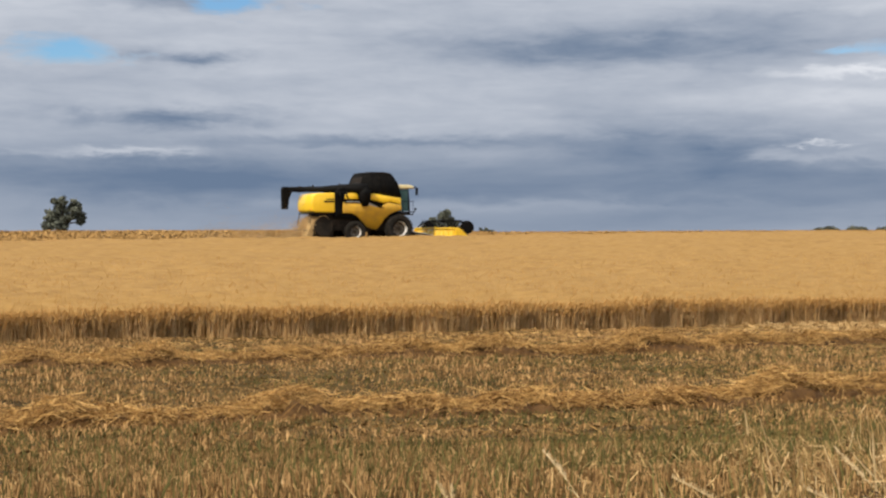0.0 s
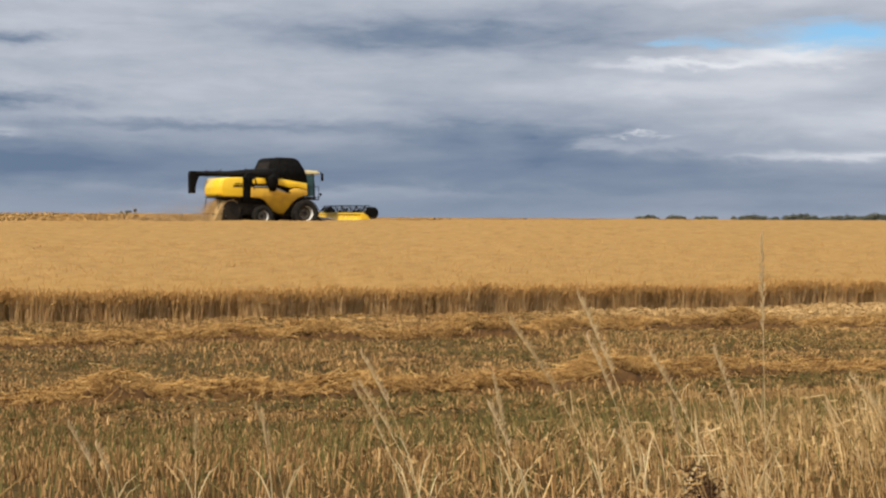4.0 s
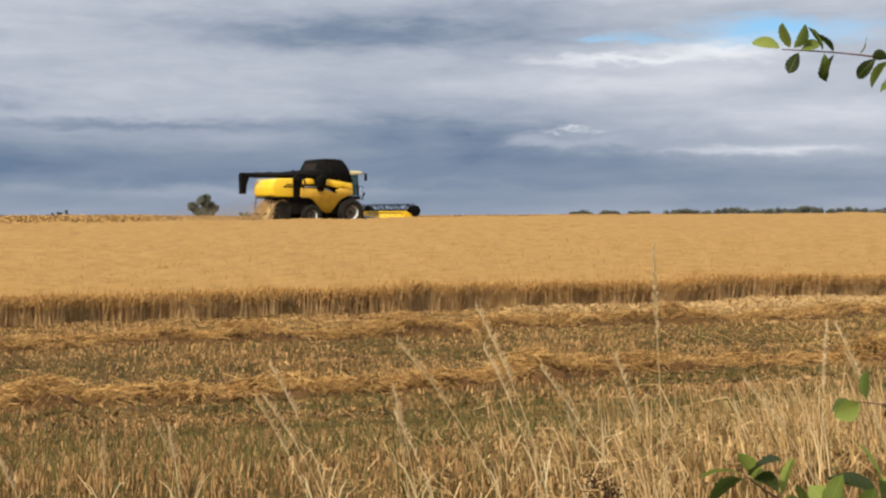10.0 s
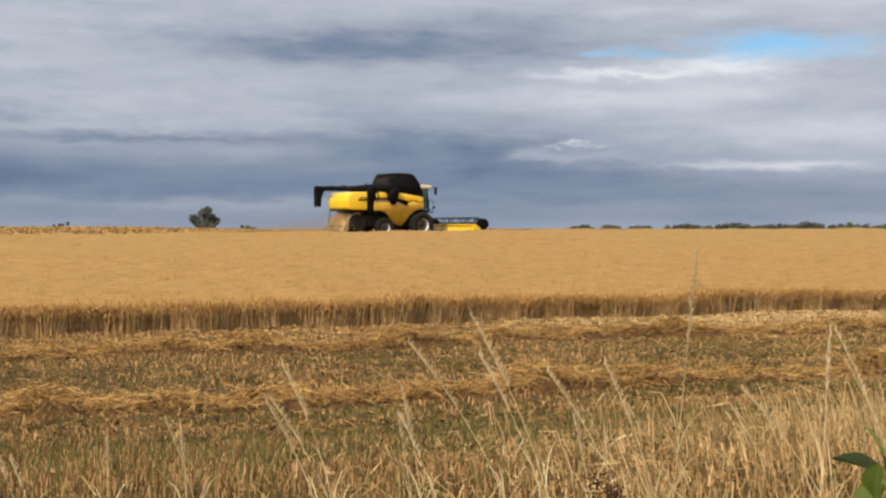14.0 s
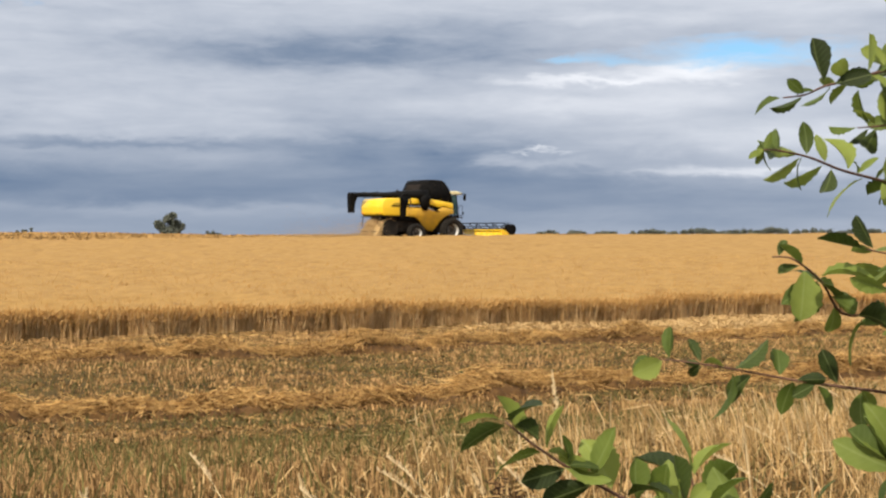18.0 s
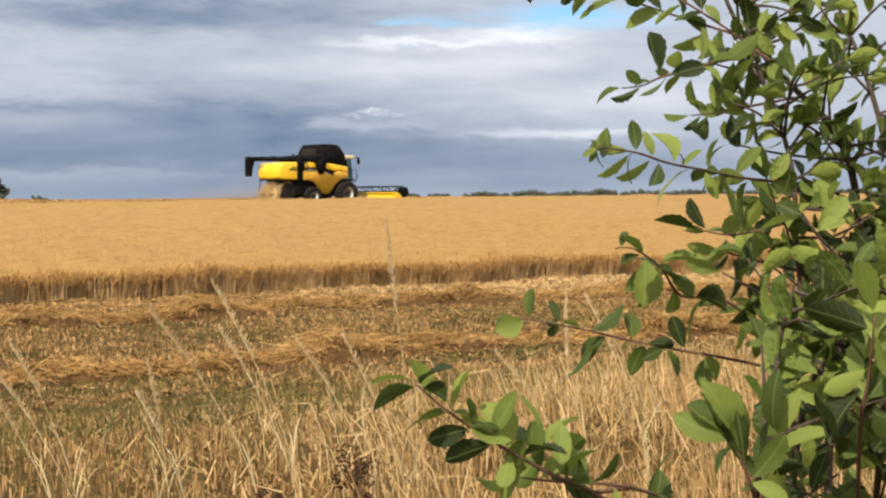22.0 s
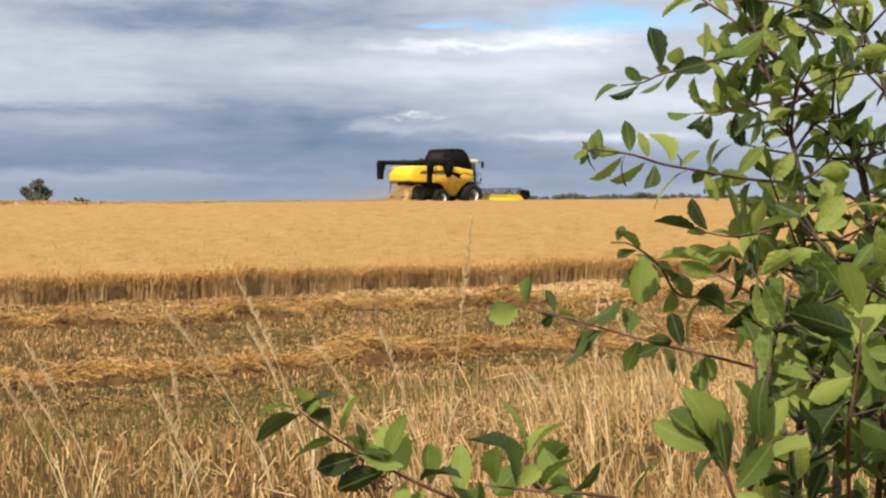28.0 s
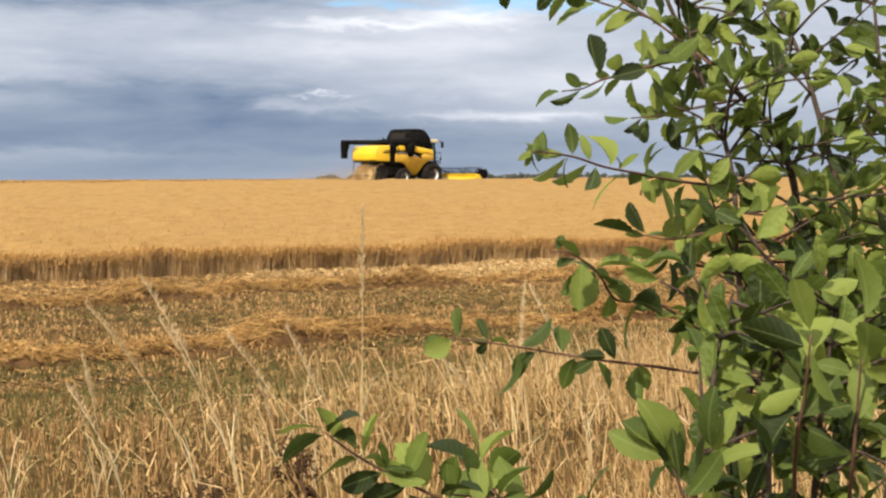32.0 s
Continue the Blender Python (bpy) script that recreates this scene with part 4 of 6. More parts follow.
def build_combine():
    c = tagged(new("combine_harvester"), "yellow combine harvester with a black grain tank cutting ripe barley", "combine harvester")
    # chassis and threshing body
    part("chassis", block(-2.2, 3.3, -0.95, 0.95, 0.75, 1.9, 0.05), M["dark"], c, "dusty dark steel chassis")
    part("threshing_body", block(-1.3, 3.0, -1.2, 1.2, 1.5, 2.9, 0.06), M["black"], c)
    part("rear_axle", tube([(0.0, -1.25, 0.68), (0.0, 1.25, 0.68)], 0.10), M["dark"], c)
    part("front_axle", tube([(2.9, -1.35, 0.88), (2.9, 1.35, 0.88)], 0.17), M["dark"], c)
    # rounded rear hood
    hood = part("rear_hood", extruded([(-2.62, 1.86), (-2.76, 2.0), (-2.80, 2.5), (-2.70, 2.92), (-2.45, 3.07), (-1.28, 3.10), (-1.28, 1.86)], -1.40, 1.40, 0.16, 4), M["yellow"], c, "rounded bright yellow rear hood", True)
    for s in (-1, 1):
        part("hood_vent", block(-2.0, -1.34, s * 1.385, s * 1.425, 2.50, 2.60, 0.01), M["black"], hood, "black grille slot")
        part("hood_vent", block(-1.85, -1.34, s * 1.385, s * 1.42, 2.66, 2.72, 0.01), M["black"], hood, "black grille slot")
        part("rear_lamp", block(-2.78, -2.74, s * 1.1 - 0.1, s * 1.1 + 0.1, 2.02, 2.12, 0.01), M["amber"], hood)
    part("hood_seam", block(-2.74, -1.30, -1.37, 1.37, 1.80, 1.858, 0.01), M["black"], c)
    part("hood_gap_panel", block(-1.28, -0.80, -1.34, 1.34, 1.75, 2.98, 0.03), M["black"], c, "black recess behind the side shield")
    for s in (-1, 1):
        part("shield_post", block(-1.28, -1.08, s * 1.33 - 0.05, s * 1.33 + 0.05, 1.70, 3.12, 0.02), M["black"], c)
        # sweeping side shield with wheel arches
        sh = part("side_shield", bulged(extruded([(-0.78, 1.84), (-0.80, 2.45), (-0.66, 2.62), (0.9, 2.60), (1.75, 2.28), (2.2, 2.52), (3.08, 2.36), (3.10, 2.05), (2.75, 1.98), (2.35, 1.80), (2.02, 1.50), (1.80, 1.10), (1.62, 0.84), (1.30, 0.84), (0.85, 1.02), (0.45, 1.40), (0.15, 1.68), (-0.2, 1.82)], s * 1.38, s * 1.54, 0.035, 2), s, 0.84, 2.35, 0.46), M["yellow_dusty"], c, "sweeping yellow side shield with wheel arches", True)
        part("upper_panel", extruded([(0.95, 2.72), (0.98, 3.02), (1.3, 3.06), (3.06, 2.80), (3.10, 2.40), (2.3, 2.58), (1.9, 2.50)], s * 1.34, s * 1.49, 0.03, 2), M["yellow"], c, "yellow panel below the grain tank", True)
        part("rear_corner_panel", extruded([(-0.72, 2.70), (-0.62, 3.02), (-0.35, 3.10), (0.15, 3.08), (0.25, 2.72)], s * 1.34, s * 1.49, 0.03, 2), M["yellow"], c, "yellow corner panel", True)
        part("decal_band", extruded([(-0.74, 2.47), (-0.70, 2.64), (1.0, 2.58), (1.70, 2.30), (1.92, 2.20), (1.62, 2.18), (0.9, 2.42)], s * 1.536, s * 1.552, 0.0), M["black"], sh, "black swoosh band")
        part("decal_stripe", extruded([(0.55, 2.50), (0.80, 2.52), (1.55, 2.24), (1.35, 2.24)], s * 1.551, s * 1.557, 0.0), M["grey"], sh, "grey slanted stripe")
        part("decal_stripe", extruded([(-0.6, 2.53), (-0.6, 2.58), (0.35, 2.56), (0.45, 2.51)], s * 1.551, s * 1.557, 0.0), M["grey"], sh, "grey slanted stripe")
    # grain tank extension
    bm = bmesh.new()
    lo = [(0.40, -1.38, 2.92), (3.22, -1.38, 2.80), (3.22, 1.38, 2.80), (0.40, 1.38, 2.92)]
    mid = [(0.58, -1.33, 3.7), (2.98, -1.33, 3.7), (2.98, 1.33, 3.7), (0.58, 1.33, 3.7)]
    hi = [(0.82, -1.12, 4.36), (2.60, -1.12, 4.36), (2.60, 1.12, 4.36), (0.82, 1.12, 4.36)]
    rings = [[bm.verts.new(p) for p in ring] for ring in (lo, mid, hi)]
    for p, q in zip(rings, rings[1:]):
        for k in range(4):
            bm.faces.new((p[k], p[(k + 1) % 4], q[(k + 1) % 4], q[k]))
    bm.faces.new(rings[0][::-1])
    bm.faces.new(rings[2])
    bmesh.ops.recalc_face_normals(bm, faces=bm.faces)
    bmesh.ops.bevel(bm, geom=list(bm.edges), offset=0.09, segments=3, affect="EDGES", clamp_overlap=True)
    tank = part("grain_tank", bm, M["mesh"], c, "black folded-up grain tank extension", True)
    part("tank_cover", extruded([(0.95, 4.37), (1.2, 4.43), (2.1, 4.43), (2.36, 4.37)], -1.05, 1.05, 0.02), M["black"], tank)
    part("tank_rail", tube([(0.9, -1.14, 4.37), (2.4, -1.14, 4.37)], 0.025, 6), M["dark"], tank)
    part("tank_rail", tube([(0.9, 1.14, 4.37), (2.4, 1.14, 4.37)], 0.025, 6), M["dark"], tank)
    part("tank_window", extruded([(0.425, 3.2), (0.545, 3.7), (0.695, 4.1), (0.72, 4.1), (0.57, 3.7), (0.45, 3.2)], -0.95, 0.75, 0.0), M["rust"], tank, "brown dusty rear window of the tank")
    for y in (-0.75, 0.0, 0.75):
        part("tank_rib", tube([(0.49, y, 3.1), (0.63, y, 3.7), (0.84, y, 4.3)], 0.025, 6), M["black"], tank)
    for x in (1.2, 1.7, 2.2):
        for s in (-1, 1):
            part("tank_rib", tube([(x, s * 1.385, 2.95), (x, s * 1.345, 3.7), (x, s * 1.14, 4.34)], 0.022, 6), M["black"], tank)
    part("work_lamp", block(1.62, 1.74, -1.27, -1.22, 4.02, 4.08, 0.01), M["dark"], tank)
    # engine deck and its clutter
    part("engine_deck", block(-1.3, 0.6, -1.30, 1.30, 2.92, 3.14, 0.04), M["black"], c)
    part("engine_housing", extruded([(-1.15, 3.1), (-0.95, 3.40), (-0.2, 3.54), (0.45, 3.56), (0.6, 3.2), (0.6, 3.1)], -1.25, 1.25, 0.08), M["black"], c)
    part("exhaust_stack", tube([(-0.2, 0.6, 3.3), (-0.2, 0.6, 3.62), (-0.3, 0.62, 3.70)], 0.07, 10), M["dark"], c)
    # unloading auger folded back across the hood
    auger = part("unloading_auger", tube([(0.80, -1.62, 3.32), (0.2, -1.40, 3.36), (-0.6, -0.95, 3.38), (-1.8, -0.15, 3.33), (-3.5, 1.16, 3.33)], [0.35, 0.34, 0.26, 0.18, 0.165], 14), M["black"], c, "long black unloading auger folded to the rear", True)
    part("auger_elbow", tube([(0.62, -1.56, 2.28), (0.60, -1.60, 2.65), (0.58, -1.64, 3.05), (0.72, -1.63, 3.36)], [0.20, 0.34, 0.40, 0.34], 14), M["black"], auger, "bulging black elbow of the auger", True)
    part("spout", extruded([(-3.80, 3.50), (-3.88, 3.3), (-3.84, 2.12), (-3.50, 2.10), (-3.44, 2.7), (-3.26, 3.16), (-3.01, 3.18), (-3.01, 3.48)], 1.02, 1.44, 0.04), M["black"], auger, "drooping black rubber spout")
    part("spout_rim", block(-3.85, -3.49, 1.01, 1.45, 2.09, 2.15, 0.01), M["dark"], auger)
    for x, y in ((-1.6, -0.28), (-2.35, 0.28), (-2.9, 0.70)):
        part("auger_clamp", tube([(x - 0.05, y - 0.02, 3.335), (x + 0.05, y + 0.02, 3.335)], 0.20, 14), M["dark"], auger)
    part("auger_cradle", block(-1.5, -1.3, -0.45, -0.22, 3.05, 3.25, 0.02), M["black"], c)
    part("auger_lamp", block(-2.25, -2.15, 0.12, 0.20, 3.48, 3.58, 0.01), M["dark"], auger)
    for k, (x, z) in enumerate(((-0.95, 2.9), (-0.7, 2.75), (-0.5, 2.95))):
        part("hose", tube([(x, -1.38, 3.2), (x - 0.06, -1.5, z), (x + 0.1, -1.5, z - 0.4), (x + 0.25, -1.42, z - 0.5)], 0.05, 8), M["black"], c)
    # cab
    cab = part("cab_floor", block(3.02, 4.0, -0.86, 0.86, 1.78, 1.96, 0.03), M["black"], c, "black cab floor")
    for x, lean in ((3.12, 0.0), (3.92, -0.10)):
        for s in (-1, 1):
            part("cab_pillar", tube([(x, s * 0.82, 1.95), (x + lean * 0.3, s * 0.82, 2.7), (x + lean, s * 0.78, 3.42)], 0.045, 8), M["black"], cab)
    part("windscreen", extruded([(3.93, 2.0), (3.96, 2.0), (3.90, 3.38), (3.87, 3.38)], -0.78, 0.78), M["glass"], cab, "tinted windscreen")
    for s in (-1, 1):
        part("side_window", extruded([(3.16, 2.0), (3.88, 2.0), (3.80, 3.36), (3.16, 3.36)], s * 0.80, s * 0.815), M["glass"], cab, "tinted side window")
    part("rear_wall", block(3.05, 3.10, -0.80, 0.80, 1.96, 3.38, 0.01), M["black"], cab)
    part("driver_seat", extruded([(3.25, 2.1), (3.25, 2.9), (3.36, 2.9), (3.40, 2.4), (3.72, 2.4), (3.72, 2.1)], -0.24, 0.24, 0.04), M["black"], cab)
    part("steering_column", tube([(3.85, 0, 1.96), (3.74, 0, 2.55)], 0.04, 8), M["black"], cab)
    roof = part("cab_roof", extruded([(2.98, 3.40), (2.98, 3.58), (3.2, 3.67), (4.0, 3.65), (4.28, 3.52), (4.24, 3.42)], -0.92, 0.92, 0.05, 3), M["cream"], c, "pale cream cab roof", True)
    for y in (-0.7, -0.35, 0.35, 0.7):
        part("roof_lamp", block(4.24, 4.29, y - 0.09, y + 0.09, 3.43, 3.50, 0.01), M["lamp"], roof)
    for s in (-1, 1):
        part("beacon", lathe_up(3.10, s * 0.72, 3.60, 0.06, 0.16), M["amber"], roof, "amber beacon")
        arm = part("mirror_arm", tube([(4.15, s * 0.85, 3.47), (4.24, s * 1.10, 3.52), (4.26, s * 1.24, 3.46)], 0.025, 8), M["black"], c)
        part("mirror", block(4.20, 4.30, s * 1.24 - 0.12, s * 1.24 + 0.12, 3.0, 3.46, 0.03), M["black"], arm, "tall black wing mirror")
        part("lower_lamp_arm", tube([(3.95, s * 0.8, 1.95), (4.2, s * 1.0, 1.93), (4.25, s * 1.05, 2.12)], 0.03, 6), M["black"], c)
        part("lower_lamp", block(4.19, 4.29, s * 1.05 - 0.07, s * 1.05 + 0.07, 2.06, 2.2, 0.01), M["black"], c)
    part("cab_platform", block(3.0, 3.95, -1.45, -0.86, 1.74, 1.82, 0.015), M["dark"], c)
    for x in (3.25, 3.6, 3.92):
        part("handrail_post", tube([(x, -1.42, 1.82), (x, -1.42, 2.6)], 0.018, 6), M["black"], c)
    part("handrail", tube([(3.2, -1.42, 2.6), (3.95, -1.42, 2.6)], 0.02, 6), M["black"], c)
    # chopper and straw spreader
    ch = part("straw_chopper", extruded([(-2.20, 1.80), (-2.20, 1.35), (-2.35, 1.0), (-2.2, 0.9), (-1.7, 1.0), (-0.9, 1.2), (-0.7, 1.78)], -1.05, 1.05, 0.04), M["dark"], c, "dark dusty straw chopper")
    for s in (-1, 1):
        bm = lathe([(0.02, -0.05), (0.55, -0.05), (0.58, 0.0), (0.55, 0.05), (0.02, 0.05)], 24)
        bmesh.ops.rotate(bm, cent=(0, 0, 0), matrix=Matrix.Rotation(radians(90), 3, "X"), verts=bm.verts)
        bmesh.ops.translate(bm, vec=(-2.5, s * 0.6, 0.78), verts=bm.verts)
        part("spreader_disc", bm, M["dark"], ch)
        part("chopper_side", lathe_at(-1.95, s * 1.08, 1.02, 0.62, 0.08), M["dark"], ch, "round chopper side plate")
        part("tailboard_strut", tube([(-2.7, s * 1.15, 1.85), (-2.85, s * 1.15, 1.1)], 0.03, 6), M["dark"], ch)
    for i in range(7):
        part("deflector_fin", block(-2.55, -2.25, -0.9 + i * 0.3 - 0.012, -0.9 + i * 0.3 + 0.012, 0.95, 1.2, 0.0), M["dark"], ch)
    # added dark block: stands for the shaded hollow inside the falling straw
    part("spreader_body", block(-2.72, -1.2, -0.95, 0.95, 0.28, 1.0, 0.06), M["dark"], ch, "dark block added for the shade inside the straw curtain")
    part("ladder_rail", tube([(-2.82, -0.9, 1.2), (-2.82, -0.9, 2.0)], 0.02, 6), M["dark"], c)
    # straw and dust thrown from the back
    n = 1100
    f = rng.random(n) ** 1.3
    x = -2.5 - f * 1.2
    y = rng.normal(0, 0.55, n) * (0.7 + 1.6 * f)
    z = np.maximum(0.06, 1.55 - 1.5 * f ** 1.2 + rng.normal(0, 0.2, n) * (0.5 + f))
    p = np.stack([x, y, z], -1)
    d = rng.normal(0, 1, (n, 3)) * [0.12, 0.10, 0.05]
    spray = array_object("straw_spray", *spikes(p, p + d, np.full(n, 0.010), np.full(n, 0.006)), M["chaff"])
    spray.parent = c
    tagged(spray, "pale straw and chaff blown from the chopper", kind="stuff")
    n = 140000
    f = rng.random(n) ** 2.4
    p = np.stack([-2.7 - f * 6.5, rng.normal(0.1, 0.55, n) * (1 + 1.8 * f), np.maximum(0.05, rng.gamma(1.6, 0.34, n) * (1.0 - 0.15 * f))], -1)
    puff = rng.random(n) < 0.65 + 0.35 * np.sin(p[:, 0] * 2.1 + 1.5 * np.sin(p[:, 2] * 3.0))
    p = p[puff]
    n = len(p)
    plume = array_object("dust_plume", *blades(p, p + rng.normal(0, 0.008, (n, 3)), np.full(n, 0.0070), np.full(n, 0.005)), M["dust"])
    plume.parent = c
    tagged(plume, "thin brown dust drifting behind the machine", kind="stuff")
    bm = bmesh.new()
    us = [(-1.85, 1.72, 1.12), (-2.25, 1.58, 1.13), (-2.60, 1.30, 1.14), (-2.88, 0.90, 1.15), (-3.10, 0.45, 1.18), (-3.25, 0.03, 1.22)]
    rows = []
    for i, (x, z, w) in enumerate(us):
        rows.append([bm.verts.new((x + rng.normal(0, 0.05), w * k / 8, z + rng.normal(0, 0.05))) for k in range(-8, 9)])
    rows2 = [[bm.verts.new((v.co.x + 0.30, v.co.y * 0.97, v.co.z - 0.20)) for v in r] for r in rows]
    for grp in (rows, rows2):
        for p, q in zip(grp, grp[1:]):
            for k in range(16):
                bm.faces.new((p[k], p[k + 1], q[k + 1], q[k]))
    for k in (0, 16):
        for i in range(5):
            bm.faces.new((rows[i][k], rows[i + 1][k], rows2[i + 1][k], rows2[i][k]))
    part("straw_curtain", bm, M["thatch"], c, "straw falling from the chopper in a curved curtain")
    # feeder house
    part("feeder_house", extruded([(3.3, 1.25), (3.6, 1.15), (4.5, 0.50), (6.10, 0.36), (6.10, 0.16), (3.4, 0.60)], -0.72, 0.72, 0.03), M["dark"], c, "sloping dark feeder house")
    for s in (-1, 1):
        part("lift_ram", tube([(3.5, s * 0.55, 0.8), (5.6, s * 0.6, 0.45)], 0.06, 8), M["steel"], c)
    # header
    head = part("header_back", extruded([(6.10, 0.30), (6.02, 0.36), (6.02, 0.44), (6.14, 0.84), (6.02, 0.87), (6.02, 0.96), (6.22, 0.96), (6.24, 0.86), (6.16, 0.32)], -3.22, 3.22, 0.012), M["yellow"], c, "wide yellow header back sheet")
    part("header_table", extruded([(6.16, 0.24), (6.16, 0.36), (7.45, 0.17), (7.45, 0.11)], -3.1, 3.1, 0.01), M["yellow_dusty"], head)
    part("cutter_bar", block(7.40, 7.56, -3.1, 3.1, 0.10, 0.14, 0.005), M["steel"], head)
    for i in range(9):
        y = -2.9 + i * 5.8 / 8
        part("stiffener", block(6.005, 6.05, y - 0.025, y + 0.025, 0.36, 0.83, 0.006), M["yellow"], head)
    part("header_screw", tube([(6.62, -3.05, 0.62), (6.62, 3.05, 0.62)], 0.22, 16), M["yellow_dusty"], head, "intake screw drum")
    for s in (-1, 1):
        n = 40
        bm = bmesh.new()
        a, b = [], []
        for i in range(n):
            t = i / (n - 1)
            y, an = s * (3.0 - 2.4 * t), t * 5 * 6.28319
            a.append(bm.verts.new((6.62 + 0.21 * math.cos(an), y, 0.62 + 0.21 * math.sin(an))))
            b.append(bm.verts.new((6.62 + 0.34 * math.cos(an), y, 0.62 + 0.34 * math.sin(an))))
        for i in range(n - 1):
            bm.faces.new((a[i], a[i + 1], b[i + 1], b[i]))
        part("screw_flight", bm, M["steel"], head)
        part("end_panel", extruded([(6.0, 0.3), (6.02, 0.92), (6.30, 0.94), (6.62, 0.62), (6.9, 0.40), (7.5, 0.16), (7.6, 0.10), (6.1, 0.10)], s * 3.22, s * 3.28, 0.012), M["yellow"], head, "pointed yellow end panel")
        part("reel_drive_cover", lathe_at(6.88, s * 3.32, 0.96, 0.38, 0.05), M["black"], head, "black reel drive cover")
        part("reel_arm", tube([(6.12, s * 2.95, 0.95), (6.5, s * 2.98, 1.34), (6.95, s * 2.98, 1.06)], 0.045, 8), M["black"], head, "black reel arm")
        part("reel_ram", tube([(6.2, s * 2.9, 0.9), (6.6, s * 2.95, 1.2)], 0.03, 8), M["steel"], head)
        part("crop_divider", extruded([(7.4, 0.15), (7.7, 0.32), (8.5, 0.12), (7.6, 0.1)], s * 3.02, s * 3.2, 0.015), M["black"], head)
    for y in (-2.0, -1.0, 0.0, 1.0, 2.0):
        part("reel_arm", tube([(6.10, y, 0.95), (6.52, y + 0.3, 1.36), (6.55, y - 0.3, 0.95)], 0.04, 8), M["black"], head, "black reel arm")
    part("reel_drive_bar", tube([(6.5, -2.98, 1.40), (6.5, 2.98, 1.40)], 0.03, 8), M["black"], head)
    # reel: turns about its own y axis
    reel = new("reel")
    reel.parent = c
    reel["label"] = "black pick-up reel with bats and tines"
    reel.location = (6.90, 0, 0.97)
    part("reel_shaft", tube([(0, -2.9, 0), (0, 2.9, 0)], 0.07, 10), M["black"], reel)
    for k in range(6):
        a = 6.28319 * k / 6
        x, z = 0.46 * math.cos(a), 0.46 * math.sin(a)
        bm = tube([(x, -2.9, z), (x, 2.9, z)], 0.026, 6)
        for i in range(34):
            y = -2.85 + i * 5.7 / 33
            vs = [bm.verts.new(p) for p in ((x - 0.008, y - 0.008, z), (x + 0.008, y - 0.008, z), (x, y + 0.008, z), (x + 0.03, y, z - 0.2))]
            for f in ((0, 1, 3), (1, 2, 3), (2, 0, 3)):
                bm.faces.new([vs[j] for j in f])
        part("bat", bm, M["black"], reel)
    for y in (-2.9, -1.0, 1.0, 2.9):
        w = 0.10 if abs(y) > 2 else 0.02
        bm = lathe([(0.06, -w), (0.37 if w > 0.05 else 0.12, -w), (0.40 if w > 0.05 else 0.13, 0), (0.37 if w > 0.05 else 0.12, w), (0.06, w)], 24)
        if w < 0.05:
            for k in range(6):
                a = 6.28319 * k / 6
                q = bmesh.ops.create_cube(bm, size=1.0)["verts"]
                bmesh.ops.scale(bm, vec=(0.5, 0.03, 0.04), verts=q)
                bmesh.ops.translate(bm, vec=(0.25, 0, 0), verts=q)
                bmesh.ops.rotate(bm, cent=(0, 0, 0), matrix=Matrix.Rotation(-a, 3, "Y"), verts=q)
        bmesh.ops.translate(bm, vec=(0, y, 0), verts=bm.verts)
        part("reel_disc" if w > 0.05 else "reel_spider", bm, M["black"], reel)
    wheels = [(build_wheel(c, 2.9, -1.55, 0.88, 0.62, -1), 0.88), (build_wheel(c, 2.9, 1.55, 0.88, 0.62, 1), 0.88),
              (build_wheel(c, 0.0, -1.42, 0.68, 0.44, -1), 0.68), (build_wheel(c, 0.0, 1.42, 0.68, 0.44, 1), 0.68)]
    return c, reel, wheels


def lathe_up(x, y, z, r, h):
    bm = lathe([(r, 0), (r, h * 0.7), (r * 0.7, h * 0.95), (0.004, h)], 12)
    bmesh.ops.rotate(bm, cent=(0, 0, 0), matrix=Matrix.Rotation(radians(90), 3, "X"), verts=bm.verts)
    bmesh.ops.translate(bm, vec=(x, y, z), verts=bm.verts)
    return bm


def lathe_at(x, y, z, r, w):
    bm = lathe([(0.05, -w), (r * 0.96, -w), (r, -w * 0.5), (r, w * 0.5), (r * 0.96, w), (0.05, w)], 28)
    bmesh.ops.translate(bm, vec=(x, y, z), verts=bm.verts)
    return bm


combine, combine_reel, combine_wheels = build_combine()
HEADING = 51.72
COMBINE_START = (math.sin(radians(-17.54)) * 96.0, math.cos(radians(-17.54)) * 96.0)


def combine_run(t):
    return 1.3821 * t - 0.000562 * t * t


def combine_pose(t):
    s = combine_run(t)
    x = COMBINE_START[0] + math.sin(radians(HEADING)) * s
    y = COMBINE_START[1] + math.cos(radians(HEADING)) * s
    return pose(x, y, EYE - 0.76 + 0.0079 * t, 0, 0, 90 - HEADING)


# ---- verge: dry grass, tall stalks, dead weed ----
WEEDS = ((-0.060, 2.860), (0.114, 3.13), (0.215, 2.49))


